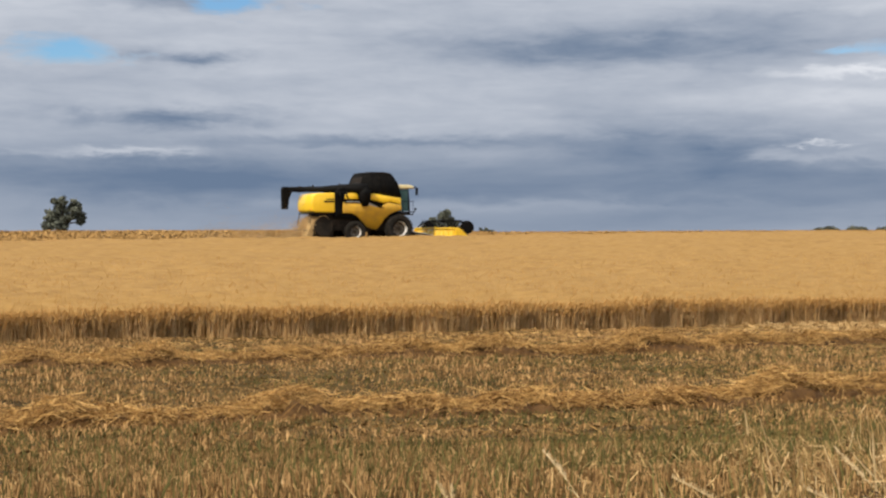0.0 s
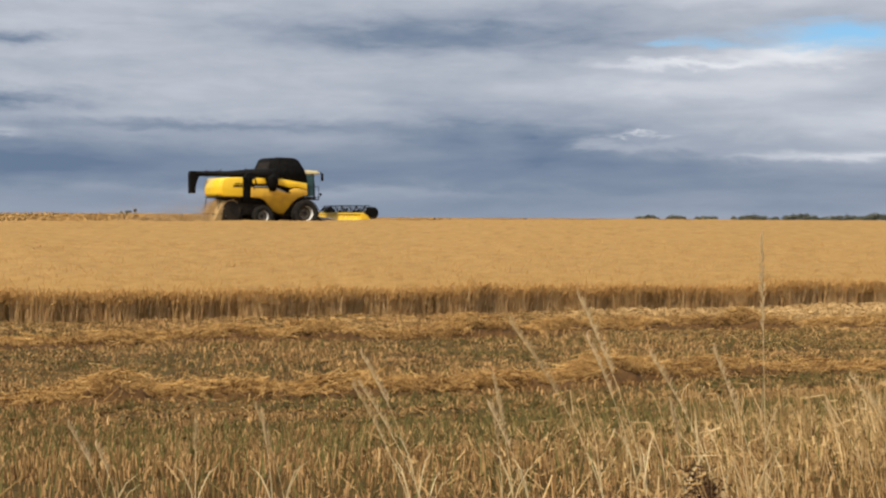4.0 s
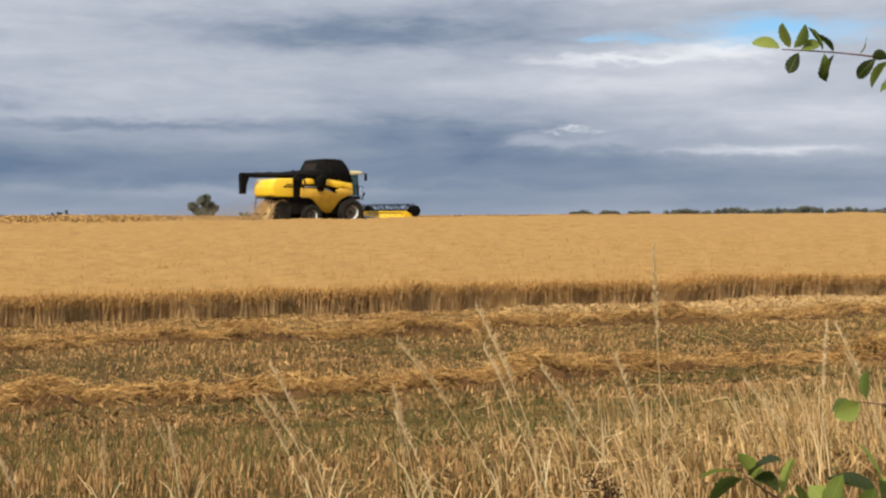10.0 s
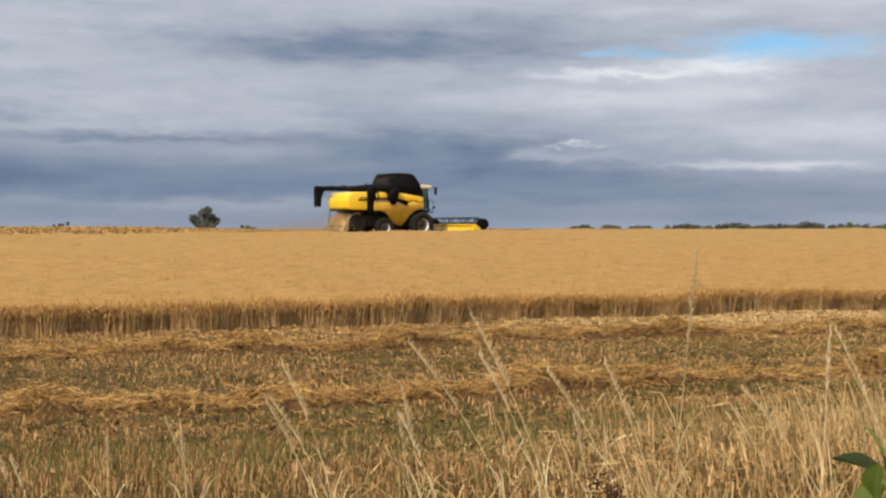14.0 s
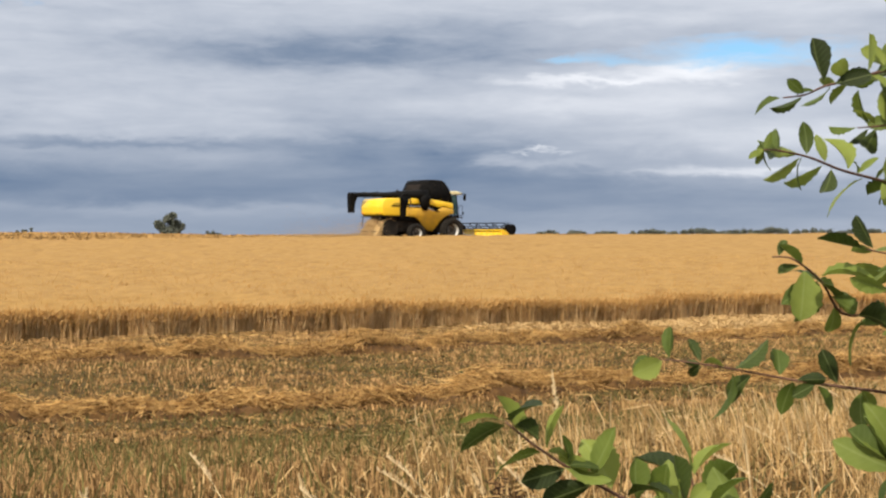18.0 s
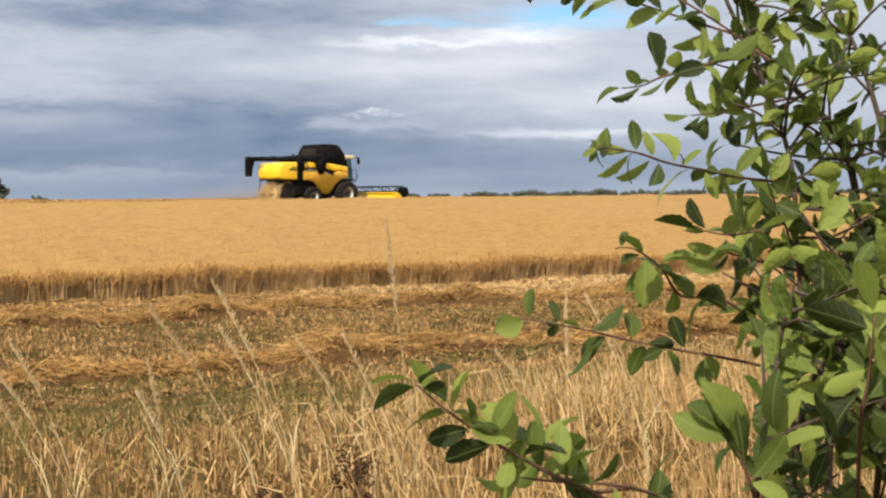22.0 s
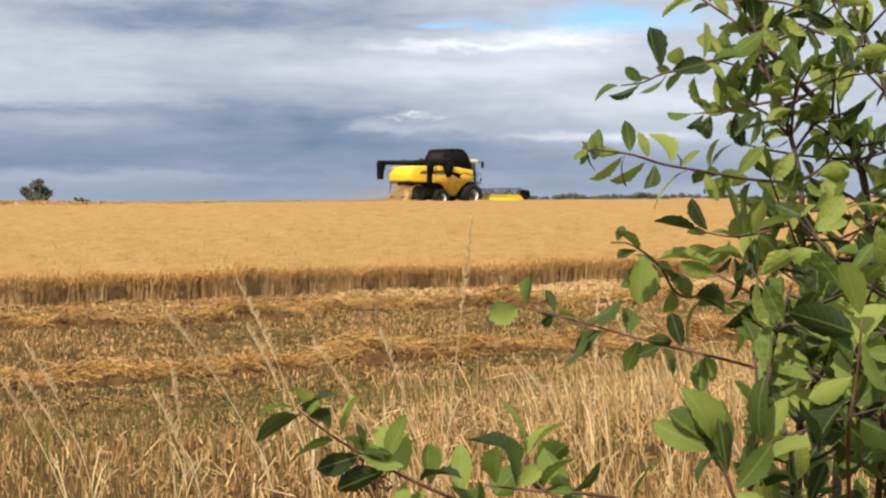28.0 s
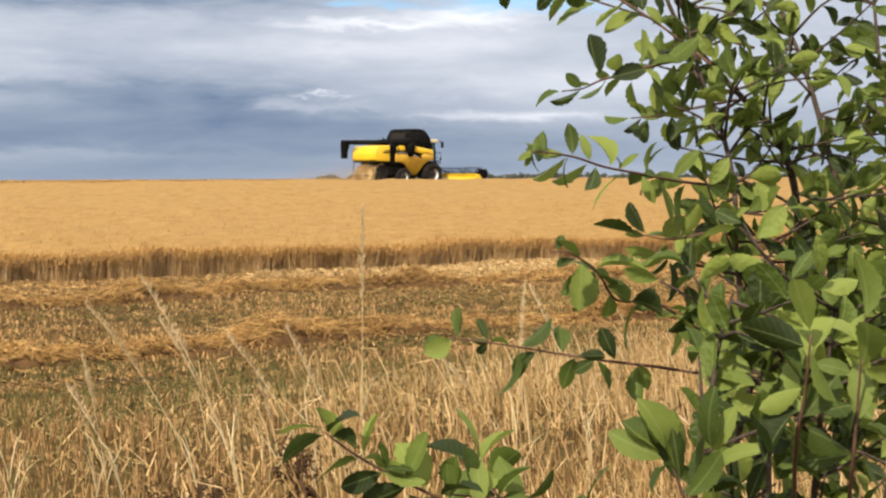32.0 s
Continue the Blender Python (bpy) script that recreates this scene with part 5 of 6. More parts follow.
def build_verge():
    n = 160000
    v = 0.9 + rng.random(n) * 6.4
    u = rng.random(n) * 12.5 - 1.0
    x, y = xy(u, v)
    far = np.hypot(x, y)
    edge = np.clip((5.9 + 0.5 * np.sin(u * 1.3) - v) / 2.6, 0, 1)
    az = np.degrees(np.arctan2(x, y))
    lush = np.clip((az + 4.0) / 12.0 + np.clip((3.6 - far) * 1.3, 0, 0.7) * np.clip((az + 17) / 8, 0, 1), 0.02, 1.0)
    keep = (far > 1.9) & (rng.random(n) < edge * lush) & noise_keep(u * 0.8, v * 0.8, 0.75)
    for wx, wy in WEEDS:
        keep &= np.hypot(x - wx, (y - wy + 0.12) * 0.6) > 0.13
    u, v, far, az = u[keep], v[keep], far[keep], az[keep]
    n = len(u)
    h = np.clip(rng.gamma(2.2, 0.033, n) + 0.025, 0.035, 0.26) * np.clip((az + 16) / 22, 0.4, 1)
    b = points_on(u, v, -0.02)
    lean = np.stack([rng.normal(-0.14, 0.17, n), rng.normal(0.0, 0.15, n), 0 * h], -1) * h[:, None]
    up = np.stack([0 * h, 0 * h, h], -1)
    mid = b + up * 0.55 + lean * 0.3
    r = rng.uniform(0.0008, 0.0021, n)
    tagged(array_object("verge_grass", *stack([blades(b, mid, r, r * 0.9), blades(mid, b + up + lean, r * 0.9, r * 0.2)]), M["dry_grass"]), "tall bleached dry grass on the field verge", "grass", kind="stuff")
    # flattened thatch beneath
    n = 120000
    v = -2.5 + rng.random(n) ** 0.8 * 9.7
    u = rng.random(n) * 15 - 3.0
    x, y = xy(u, v)
    keep = rng.random(n) < np.clip((np.degrees(np.arctan2(x, y)) + 16.0) / 18.0, 0.12, 1.0) * np.clip((7.4 - v) / 2.5, 0, 1) * np.clip((v + 2.6) / 2.2, 0, 1)
    u, v = u[keep], v[keep]
    n = len(u)
    b = points_on(u, v, 0.0) + rng.random((n, 1)) * [[0, 0, 0.03]]
    a = rng.random(n) * 6.283
    ln = rng.uniform(0.02, 0.075, n)
    t = b + np.stack([np.cos(a) * ln, np.sin(a) * ln, rng.uniform(-0.01, 0.05, n)], -1)
    r = rng.uniform(0.0014, 0.0032, n)
    tagged(array_object("verge_thatch", *blades(b, t, r, r * 0.6), M["thatch"]), "matted dead grass lying on the verge", "grass", kind="stuff")
    # small green blades low in the grass
    n = 20000
    v = 1.2 + rng.random(n) * 7.0
    u = rng.random(n) * 12 - 1.0
    keep = noise_keep(u * 0.5, v * 0.7, 0.85)
    u, v = u[keep], v[keep]
    n = len(u)
    b = points_on(u, v, 0.0)
    h = rng.uniform(0.04, 0.12, n)
    t = b + rng.normal(0, 0.35, (n, 3)) * [1, 1, 0] * h[:, None] + np.stack([0 * h, 0 * h, h], -1)
    tagged(array_object("green_verge_blades", *blades(b, t, np.full(n, 0.003), np.full(n, 0.0006)), M["weeds"]), "short green blades low in the dry verge grass", "grass", kind="stuff")


build_verge()


def build_stalk(x, y, height, lean, seed, stout=1.0):
    """One tall seeding grass: a thin bowed stem with a loose feathery head."""
    g = random.Random(seed)
    z = float(land(*uv(x, y)))
    root = tagged(new("grass_stalk"), "tall dry grass stalk with a pale feathery seed head", "grass stalk", group="tall grass stalks")
    root.location = (x, y, z)
    sway = g.uniform(-0.04, 0.04)

    def at(f):
        return Vector((lean * f ** 1.6, sway * f * f, height * f * (1 - 0.02 * f)))

    n = 9
    pts, faces = tapered([at(i / (n - 1)) for i in range(n)], [(0.0011 - 0.0007 * i / (n - 1)) * stout for i in range(n)], 5)
    mesh_object("stem", pts, faces, M["stalk"], root, "thin straw-coloured stem")
    base, tip, rad = [], [], []
    for i in range(70):
        f = 0.68 + 0.32 * (i / 69)
        p = at(f)
        out = 0.0072 * stout * (1.0 - abs((f - 0.80) / 0.2) * 0.6)
        a = g.uniform(0, 6.283)
        q = p + Vector((math.cos(a) * out, math.sin(a) * out, g.uniform(0.006, 0.016)))
        base.append(p)
        tip.append(q)
        rad.append(g.uniform(0.0010, 0.0017) * stout)
    v, t = spikes(np.array(base), np.array(tip), np.array(rad), np.array(rad) * 0.5)
    head = array_object("seed_head", v, t, M["seed"])
    head.parent = root
    head["label"] = "pale feathery seed head"
    for s in range(2):
        f = g.uniform(0.12, 0.3)
        p = at(f)
        a = g.uniform(0, 6.283)
        blade, faces = tapered([p, p + Vector((math.cos(a) * 0.012, math.sin(a) * 0.012, 0.04)), p + Vector((math.cos(a) * 0.03, math.sin(a) * 0.03, 0.075)), p + Vector((math.cos(a) * 0.055, math.sin(a) * 0.055, 0.095))], [0.0018, 0.0016, 0.0012, 0.0003], 4)
        mesh_object("blade", blade, faces, M["stalk"], root, "curled dry blade")
    return root


stalks = []
for k, (sx, sy, sh, sl) in enumerate((
    (0.01, 3.15, 0.51, -0.17), (0.23, 3.06, 0.40, -0.11),
    (-0.27, 3.23, 0.34, -0.05), (-0.49, 3.38, 0.38, -0.13), (0.58, 3.32, 0.45, 0.02),
    (-0.07, 3.13, 0.45, -0.22), (-0.44, 2.98, 0.33, -0.15), (-0.01, 3.34, 0.41, -0.14), (0.16, 3.24, 0.37, -0.17), (-0.76, 3.23, 0.27, -0.07),
    (-0.23, 3.22, 0.28, -0.10), (-1.09, 3.13, 0.19, -0.05), (-0.95, 3.19, 0.23, -0.02), (0.75, 3.31, 0.45, -0.14),
    (-0.44, 3.15, 0.33, -0.16), (-1.02, 2.89, 0.25, -0.09), (0.59, 3.20, 0.34, -0.18),
    (-0.30, 3.28, 0.28, -0.03), (0.09, 3.30, 0.28, -0.04), (-0.78, 3.20, 0.26, -0.02), (-1.37, 3.11, 0.21, -0.01),
)):
    stalks.append((build_stalk(sx, sy, sh, sl, 40 + k, 1.25 if sh > 0.5 else 1.0), 0.35 if sh > 0.54 else 1.0))
for k in range(26):
    g = random.Random(900 + k)
    su, sv = g.uniform(1.6, 8.5), g.uniform(1.9, 5.0)
    sx, sy = xy(su, sv)
    if math.hypot(sx, sy) > 2.6 and math.degrees(math.atan2(sx, sy)) > 2:
        stalks.append((build_stalk(sx, sy, g.uniform(0.16, 0.34), g.uniform(-0.14, -0.01), 950 + k, 0.8), 0.8))


tall_stalk = build_stalk(0.25, 3.26, 0.63, 0.0, 41, 1.2)


def build_dead_weed(x, y, size, seed, spread=1.0):
    g = random.Random(seed)
    z = float(land(*uv(x, y)))
    root = tagged(new("dead_weed"), "dark brown dead weed with clustered dried flower heads", "weed")
    root.location = (x, y, z)
    pts, faces = tapered([(0, 0, -0.02), (0.005, 0, size * 0.6), (0, 0.005, size)], [0.003, 0.0022, 0.0014], 6)
    mesh_object("stem", pts, faces, M["dead"], root)
    for i in range(9):
        a, f = 6.283 * i / 9 + g.uniform(-0.3, 0.3), g.uniform(0.35, 0.75)
        s = Vector((0, 0, size * f))
        reach = size * spread
        e = Vector((math.cos(a) * reach * g.uniform(0.12, 0.36), math.sin(a) * reach * g.uniform(0.12, 0.36), size * g.uniform(0.62, 1.15)))
        pts, faces = tapered([s, (s + e) / 2 + Vector((0, 0, -0.005)), e], [0.0016, 0.0013, 0.0009], 5)
        br = mesh_object("branch", pts, faces, M["dead"], root)
        n = g.randrange(12, 26)
        w = g.uniform(0.6, 1.3)
        c = np.array(e)[None] + np.random.default_rng(seed * 50 + i).normal(0, 1, (n, 3)) * [0.014 * w, 0.014 * w, 0.009]
        t = c + np.random.default_rng(seed * 50 + i + 1000).normal(0, 1, (n, 3)) * [0.008, 0.008, 0.008]
        v, tr = spikes(c, t, np.full(n, 0.0024), np.full(n, 0.0008))
        h = array_object("flower_head", v, tr, M["dead"])
        h.parent = br
        tagged(h, "dried brown flower head", kind="stuff")
    for i in range(5):
        a = g.uniform(0, 6.283)
        p = Vector((0, 0, size * g.uniform(0.15, 0.5)))
        pts, faces = tapered([p, p + Vector((math.cos(a) * 0.03, math.sin(a) * 0.03, 0.015)), p + Vector((math.cos(a) * 0.06, math.sin(a) * 0.06, -0.01))], [0.001, 0.004 + 0.003 * spread, 0.001], 4)
        mesh_object("withered_leaf", pts, faces, M["dead"], root)


for place, size, seed, spread in zip(WEEDS, (0.10, 0.14, 0.085), (3, 8, 5), (2.0, 1.0, 2.2)):
    build_dead_weed(*place, size, seed, spread)


def build_bleached():
    n = 600
    u, v = 1.8 + rng.random(n) * 7.0, 1.5 + rng.random(n) * 3.6
    x, y = xy(u, v)
    keep = (np.degrees(np.arctan2(x, y)) > -1) & (np.hypot(x, y) > 2.3) & noise_keep(u * 1.2, v * 1.2, 0.9)
    u, v = u[keep], v[keep]
    n = len(u)
    b = points_on(u, v, 0.02)
    h = rng.uniform(0.06, 0.20, n)
    up = np.stack([rng.normal(-0.03, 0.04, n), rng.normal(0, 0.05, n), h], -1)
    r = rng.uniform(0.002, 0.004, n)
    mid = b + up * 0.6
    tagged(array_object("bleached_blades", *stack([spikes(b, mid, r * 0.5, r), spikes(mid, b + up, r, r * 0.1)]), M["seed"]), "broad bleached dead grass blades", "grass", kind="stuff")


build_bleached()


def build_arching():
    """Long dead blades that bow over in the wind, most of them thick in tussocks."""
    n, k = 420, 9
    u, v = 1.2 + rng.random(n) * 8.5, 1.4 + rng.random(n) * 4.0
    x, y = xy(u, v)
    keep = (rng.random(n) < np.clip((np.degrees(np.arctan2(x, y)) + 7) / 13, 0.05, 1)) & (np.hypot(x, y) > 2.4)
    u, v = u[keep], v[keep]
    u = (u[:, None] + rng.normal(0, 0.035, (len(u), k))).ravel()
    v = (v[:, None] + rng.normal(0, 0.035, (len(v), k))).ravel()
    n = len(u)
    b = points_on(u, v, -0.01)
    h = rng.uniform(0.07, 0.24, n)
    a = rng.normal(3.5, 0.9, n)
    out = np.stack([np.cos(a), np.sin(a), 0 * a], -1) * (h * rng.uniform(0.15, 0.75, n))[:, None]
    up = np.stack([0 * h, 0 * h, h], -1)
    droop = rng.uniform(0.0, 0.35, n)[:, None]
    p1, p2, p3 = b + up * 0.5 + out * 0.15, b + up * 0.88 + out * 0.5, b + up * (1.0 - droop) + out
    r = rng.uniform(0.0009, 0.0024, n)
    tagged(array_object("arching_blades", *stack([spikes(b, p1, r, r), spikes(p1, p2, r, r * 0.8), spikes(p2, p3, r * 0.8, r * 0.15)]), M["dry_grass"]), "long dead grass blades bowed over in tussocks", "grass", kind="stuff")


build_arching()


# ---- leafy shrub beside the camera ----
STAND = Vector((0.20, 0.12, 2.175))


def off_stand(az, el, d):
    """A place d metres from the standing point, by azimuth and height angle."""
    a, e = radians(az), radians(el)
    return STAND + Vector((math.sin(a), math.cos(a), math.tan(e))) * d


def leaf_mesh(name, seed):
    """A broad oval leaf, widest past its middle, with a toothed edge, folded along its midrib and curled; one long from its stalk."""
    g = random.Random(seed)
    n = 13
    verts, faces = [(-0.12, -0.012, 0.01), (-0.12, 0.012, 0.01)], []
    curl, fold, twist = g.uniform(-0.60, 0.15), g.uniform(0.10, 0.75), g.uniform(-0.7, 0.7)
    wide = g.uniform(0.23, 0.31)
    rows = []
    for i in range(n):
        f = i / (n - 1)
        w = wide * math.sin(math.pi * f ** 1.22) ** 0.62 * (1.0 + 0.055 * (-1) ** i) if 0 < i < n - 1 else 0.012
        z = curl * f * f
        bow = g.uniform(-0.02, 0.02) + twist * w * f
        rows.append((len(verts), len(verts) + 1, len(verts) + 2))
        verts += [(f, w, z + fold * w + bow), (f, 0, z), (f, -w, z + fold * w - bow)]
    faces.append((0, 1, rows[0][1]))
    for p, q in zip(rows, rows[1:]):
        faces += [(p[0], q[0], q[1], p[1]), (p[1], q[1], q[2], p[2])]
    me = bpy.data.meshes.new(name)
    me.from_pydata(verts, [], faces)
    me.update()
    me.polygons.foreach_set("use_smooth", [True] * len(me.polygons))
    blade = me.uv_layers.new(name="blade")
    for loop, uvl in zip(me.loops, blade.data):
        x, y, _ = me.vertices[loop.vertex_index].co
        uvl.uv = (max(x, 0.0), 0.5 + y)
    me.materials.append(M["leaf"])
    return me


def build_shrub():
    g = random.Random(77)
    foot = off_stand(15.5, -20, 1.45)
    foot.z = float(land(*uv(foot.x, foot.y)))
    root = tagged(new("shrub"), "leafy green shrub with reddish twigs and toothed oval leaves", "shrub")
    root.location = foot
    shapes = [leaf_mesh("leaf", s) for s in range(9)]
    joined, swaying = [], []
    P = off_stand

    def limb(name, nodes, r0, r1, mat, smooth_n=4):
        pts = []
        for i in range(len(nodes) - 1):
            a, b = nodes[max(i - 1, 0)], nodes[i]
            c, d = nodes[i + 1], nodes[min(i + 2, len(nodes) - 1)]
            for k in range(smooth_n):
                t = k / smooth_n
                pts.append(0.5 * ((2 * b) + (c - a) * t + (2 * a - 5 * b + 4 * c - d) * t * t + (3 * b - a - 3 * c + d) * t ** 3))
        pts.append(nodes[-1])
        n = len(pts)
        rad = [r0 + (r1 - r0) * i / (n - 1) for i in range(n)]
        v, f = tapered([p - pts[0] for p in pts], rad, 6)
        ob = mesh_object(name, v, f, mat, root, "", True)
        ob.location = pts[0] - foot
        return pts, ob

    def set_leaf(p, angle, size, holder):
        """A leaf at p; angle: which way it points, anticlockwise from the shrub's outer side as seen from the verge."""
        a, way = radians(angle), (p - STAND).to_2d().normalized()
        away, across = Vector((way.x, way.y, 0)), Vector((way.y, -way.x, 0))
        out = (across * math.cos(a) + Vector((0, 0, math.sin(a))) + away * g.gauss(0, 0.45)).normalized()
        nrm = (-0.45 * away + Vector((0, 0, 0.65)) + Vector((g.gauss(0, 0.7), g.gauss(0, 0.7), g.gauss(0, 0.6)))).normalized()
        nrm = (nrm - out * nrm.dot(out)).normalized()
        nrm = (Matrix.Rotation(g.gauss(0, 0.55), 3, out) @ nrm).normalized()
        if g.random() < 0.22:
            nrm = -nrm
        m = Matrix((out, nrm.cross(out), nrm)).transposed().to_4x4()
        m = Matrix.Translation(p + out * size * 0.10 - foot) @ m @ Matrix.Diagonal((size, size * g.uniform(0.85, 1.1), size, 1))
        if holder is None:
            joined.append((m, g.randrange(9)))
        else:
            ob = new("leaf", shapes[g.randrange(9)])
            ob.parent = holder
            ob.matrix_basis = Matrix.Translation(-holder.location) @ m

    def twig(nodes, leaves):
        """A twig from its tip to where it joins; leaves: how far back from the tip, which way, and how long (in 2700ths of its distance)."""
        pts, ob = limb("twig", nodes[::-1], 0.0017, 0.0006, M["shoot"])
        for back, angle, length in leaves:
            f = (1 - back) * (len(pts) - 1)
            i = min(int(f), len(pts) - 2)
            p = pts[i].lerp(pts[i + 1], f - i)
            size = min(length, 66 + (length - 66) * 0.35) / 2700 * (p - STAND).length * 1.26
            set_leaf(p, angle + g.gauss(0, 9), size, ob)
            if 0.08 < back and g.random() < 0.7:
                set_leaf(p, angle + g.choice((-1, 1)) * g.uniform(40, 150), size * g.uniform(0.6, 0.9), ob)
        return ob

    def stem(nodes, r0, r1, twiglets):
        """A stem with short leafy spurs on all sides."""
        pts, _ = limb("stem", nodes, r0, r1, M["bark"])
        first = next(i for i, p in enumerate(pts) if p.z > STAND.z - 0.36)
        for k in range(twiglets):
            i = first + int((len(pts) - 1 - first) * (k + g.random()) / twiglets)
            p = pts[i]
            turn, ln = g.uniform(0, 6.283), g.uniform(0.05, 0.13)
            d = Vector((math.cos(turn), math.sin(turn) * 0.7, g.uniform(-0.25, 0.8))).normalized()
            e = p + d * ln
            if e.z > STAND.z + 0.04 and g.random() < 0.34:
                continue
            if math.degrees(math.atan2(e.x - STAND.x, e.y - STAND.y)) < (11.4 if e.z > STAND.z - 0.06 else 13.0) or (e - STAND).length < 0.8:
                continue
            tp, _ = limb("twig", [p, p + d * ln * 0.5 + Vector((0, 0, g.uniform(-0.012, 0.012))), e], 0.0018, 0.0008, M["bark"], 3)
            heading = math.degrees(math.atan2(d.z, d.x))
            low = max(0.0, min(1.0, (STAND.z - 0.05 - e.z) / 0.2))
            for j in range(g.randrange(5, 9)):
                q = tp[-1 - min(j, len(tp) - 1)] if j else tp[-1]
                set_leaf(q, heading + (g.uniform(-40, 40) if j == 0 else g.choice((-1, 1)) * g.uniform(35, 95)), g.uniform(0.022, 0.033) * (1 + 0.10 * low), None)

    # stems that rise from the foot, and the twigs that reach out over the field
    stem([P(15.9, -16.0, 1.45), P(15.9, -9.1, 1.50), P(16.3, -5.4, 1.52), P(16.9, -1.5, 1.52), P(16.7, 1.1, 1.50), P(15.9, 2.9, 1.50), P(14.6, 4.3, 1.50), P(13.4, 5.6, 1.50), P(12.5, 6.7, 1.50), P(11.7, 8.5, 1.50), P(11.1, 10.6, 1.55)], 0.0055, 0.0014, 52)
    stem([P(14.7, -16.1, 1.42), P(14.5, -9.1, 1.42), P(14.8, -4.2, 1.42), P(14.6, -1.3, 1.42), P(14.5, 0.9, 1.42), P(14.0, 3.0, 1.42), P(13.3, 4.8, 1.42), P(12.8, 6.5, 1.43), P(12.3, 8.5, 1.45), P(12.1, 10.5, 1.50)], 0.0036, 0.0011, 62)
    stem([P(17.9, -15.9, 1.60), P(18.6, -7.0, 1.65), P(18.8, -1.5, 1.65), P(17.9, 2.5, 1.65), P(17.1, 5.2, 1.68), P(16.3, 7.2, 1.70), P(15.7, 10.0, 1.75)], 0.0055, 0.0014, 46)
    stem([P(19.5, -15.7, 1.55), P(20.9, -6.9, 1.60), P(21.0, -0.9, 1.60), P(20.0, 4.1, 1.65), P(19.4, 9.8, 1.70)], 0.0055, 0.0014, 44)
    stem([P(20.8, -15.6, 1.75), P(23.1, -6.8, 1.80), P(23.9, 1.1, 1.85), P(23.3, 9.6, 1.90)], 0.006, 0.0018, 20)
    stem([P(12.7, -16.2, 1.20), P(12.9, -10.2, 1.05), P(13.4, -7.1, 1.04), P(13.8, -4.7, 1.05), P(14.3, -3.0, 1.10)], 0.0030, 0.0010, 18)
    stem([P(13.9, -16.1, 1.20), P(14.7, -7.7, 1.15), P(16.3, -5.5, 1.15), P(17.8, -3.8, 1.15)], 0.0030, 0.0010, 28)
    stem([P(17.1, -15.9, 1.25), P(17.5, -10.0, 1.15), P(17.8, -6.0, 1.12), P(18.6, -1.9, 1.15)], 0.0034, 0.0012, 32)
    swaying.append(twig([P(1.9, 7.4, 1.60), P(5.0, 7.2, 1.60), P(9.4, 6.5, 1.59), P(13.2, 5.9, 1.58)], ((0.0, 175, 40), (0.05, 110, 44), (0.06, 60, 40), (0.10, 250, 34), (0.20, 130, 40), (0.24, 260, 46), (0.32, 60, 26), (0.38, 215, 40), (0.42, 240, 42), (0.50, 200, 60), (0.55, 40, 34), (0.62, 215, 50), (0.68, 90, 50), (0.76, 240, 50), (0.84, 75, 50), (0.92, 260, 50))))
    swaying.append(twig([P(6.6, 2.2, 1.14), P(7.1, 2.2, 1.15), P(8.3, 2.0, 1.18), P(9.5, 1.6, 1.22), P(11.0, 1.3, 1.28), P(12.4, 1.0, 1.35), P(14.2, 0.8, 1.40)], ((0.0, 80, 22), (0.0, 110, 16), (0.01, 270, 26), (0.02, 235, 20), (0.06, 300, 20), (0.03, 190, 14), (0.07, 215, 26), (0.17, 100, 36), (0.3, 165, 66), (0.3, 205, 58), (0.32, 85, 42), (0.42, 215, 60), (0.45, 262, 50), (0.53, 100, 58), (0.56, 30, 34), (0.6, 220, 64), (0.66, 290, 40), (0.7, 95, 46), (0.74, 265, 60), (0.8, 60, 50), (0.86, 250, 52), (0.92, 110, 56))))
    swaying.append(twig([P(7.9, 4.5, 1.32), P(8.7, 4.6, 1.32), P(9.4, 4.9, 1.33), P(10.3, 5.1, 1.35), P(11.4, 5.4, 1.38), P(12.7, 5.6, 1.42)], ((0.0, 185, 36), (0.12, 30, 24), (0.2, 205, 46), (0.4, 108, 62), (0.46, 5, 52), (0.5, 165, 26), (0.6, 120, 44), (0.72, 75, 56), (0.78, 300, 50), (0.86, 30, 54), (0.92, 240, 56))))
    swaying.append(twig([P(7.3, -1.6, 1.26), P(7.9, -1.6, 1.26), P(8.5, -1.9, 1.28), P(9.2, -2.5, 1.30), P(9.9, -3.5, 1.32), P(11.4, -3.6, 1.34), P(13.2, -4.7, 1.38), P(14.7, -5.0, 1.40)], ((0.06, 70, 26), (0.26, 205, 34), (0.28, 255, 72), (0.38, 10, 70), (0.42, 215, 54), (0.48, 330, 46), (0.52, 265, 52), (0.56, 95, 58), (0.62, 5, 60), (0.66, 235, 62), (0.74, 70, 56), (0.78, 285, 50), (0.86, 110, 62), (0.9, 220, 50))))
    swaying.append(twig([P(3.6, -4.6, 1.39), P(4.5, -4.7, 1.39), P(6.2, -5.0, 1.39), P(8.1, -5.4, 1.40), P(9.8, -5.7, 1.40), P(11.8, -6.0, 1.40), P(14.5, -6.5, 1.42)], ((0.00, 172, 30), (0.08, 205, 46), (0.11, 95, 44), (0.25, 125, 36), (0.25, 230, 26), (0.35, 250, 64), (0.42, 215, 60), (0.50, 85, 44), (0.55, 235, 50), (0.63, 290, 54), (0.70, 100, 50), (0.77, 240, 48))))
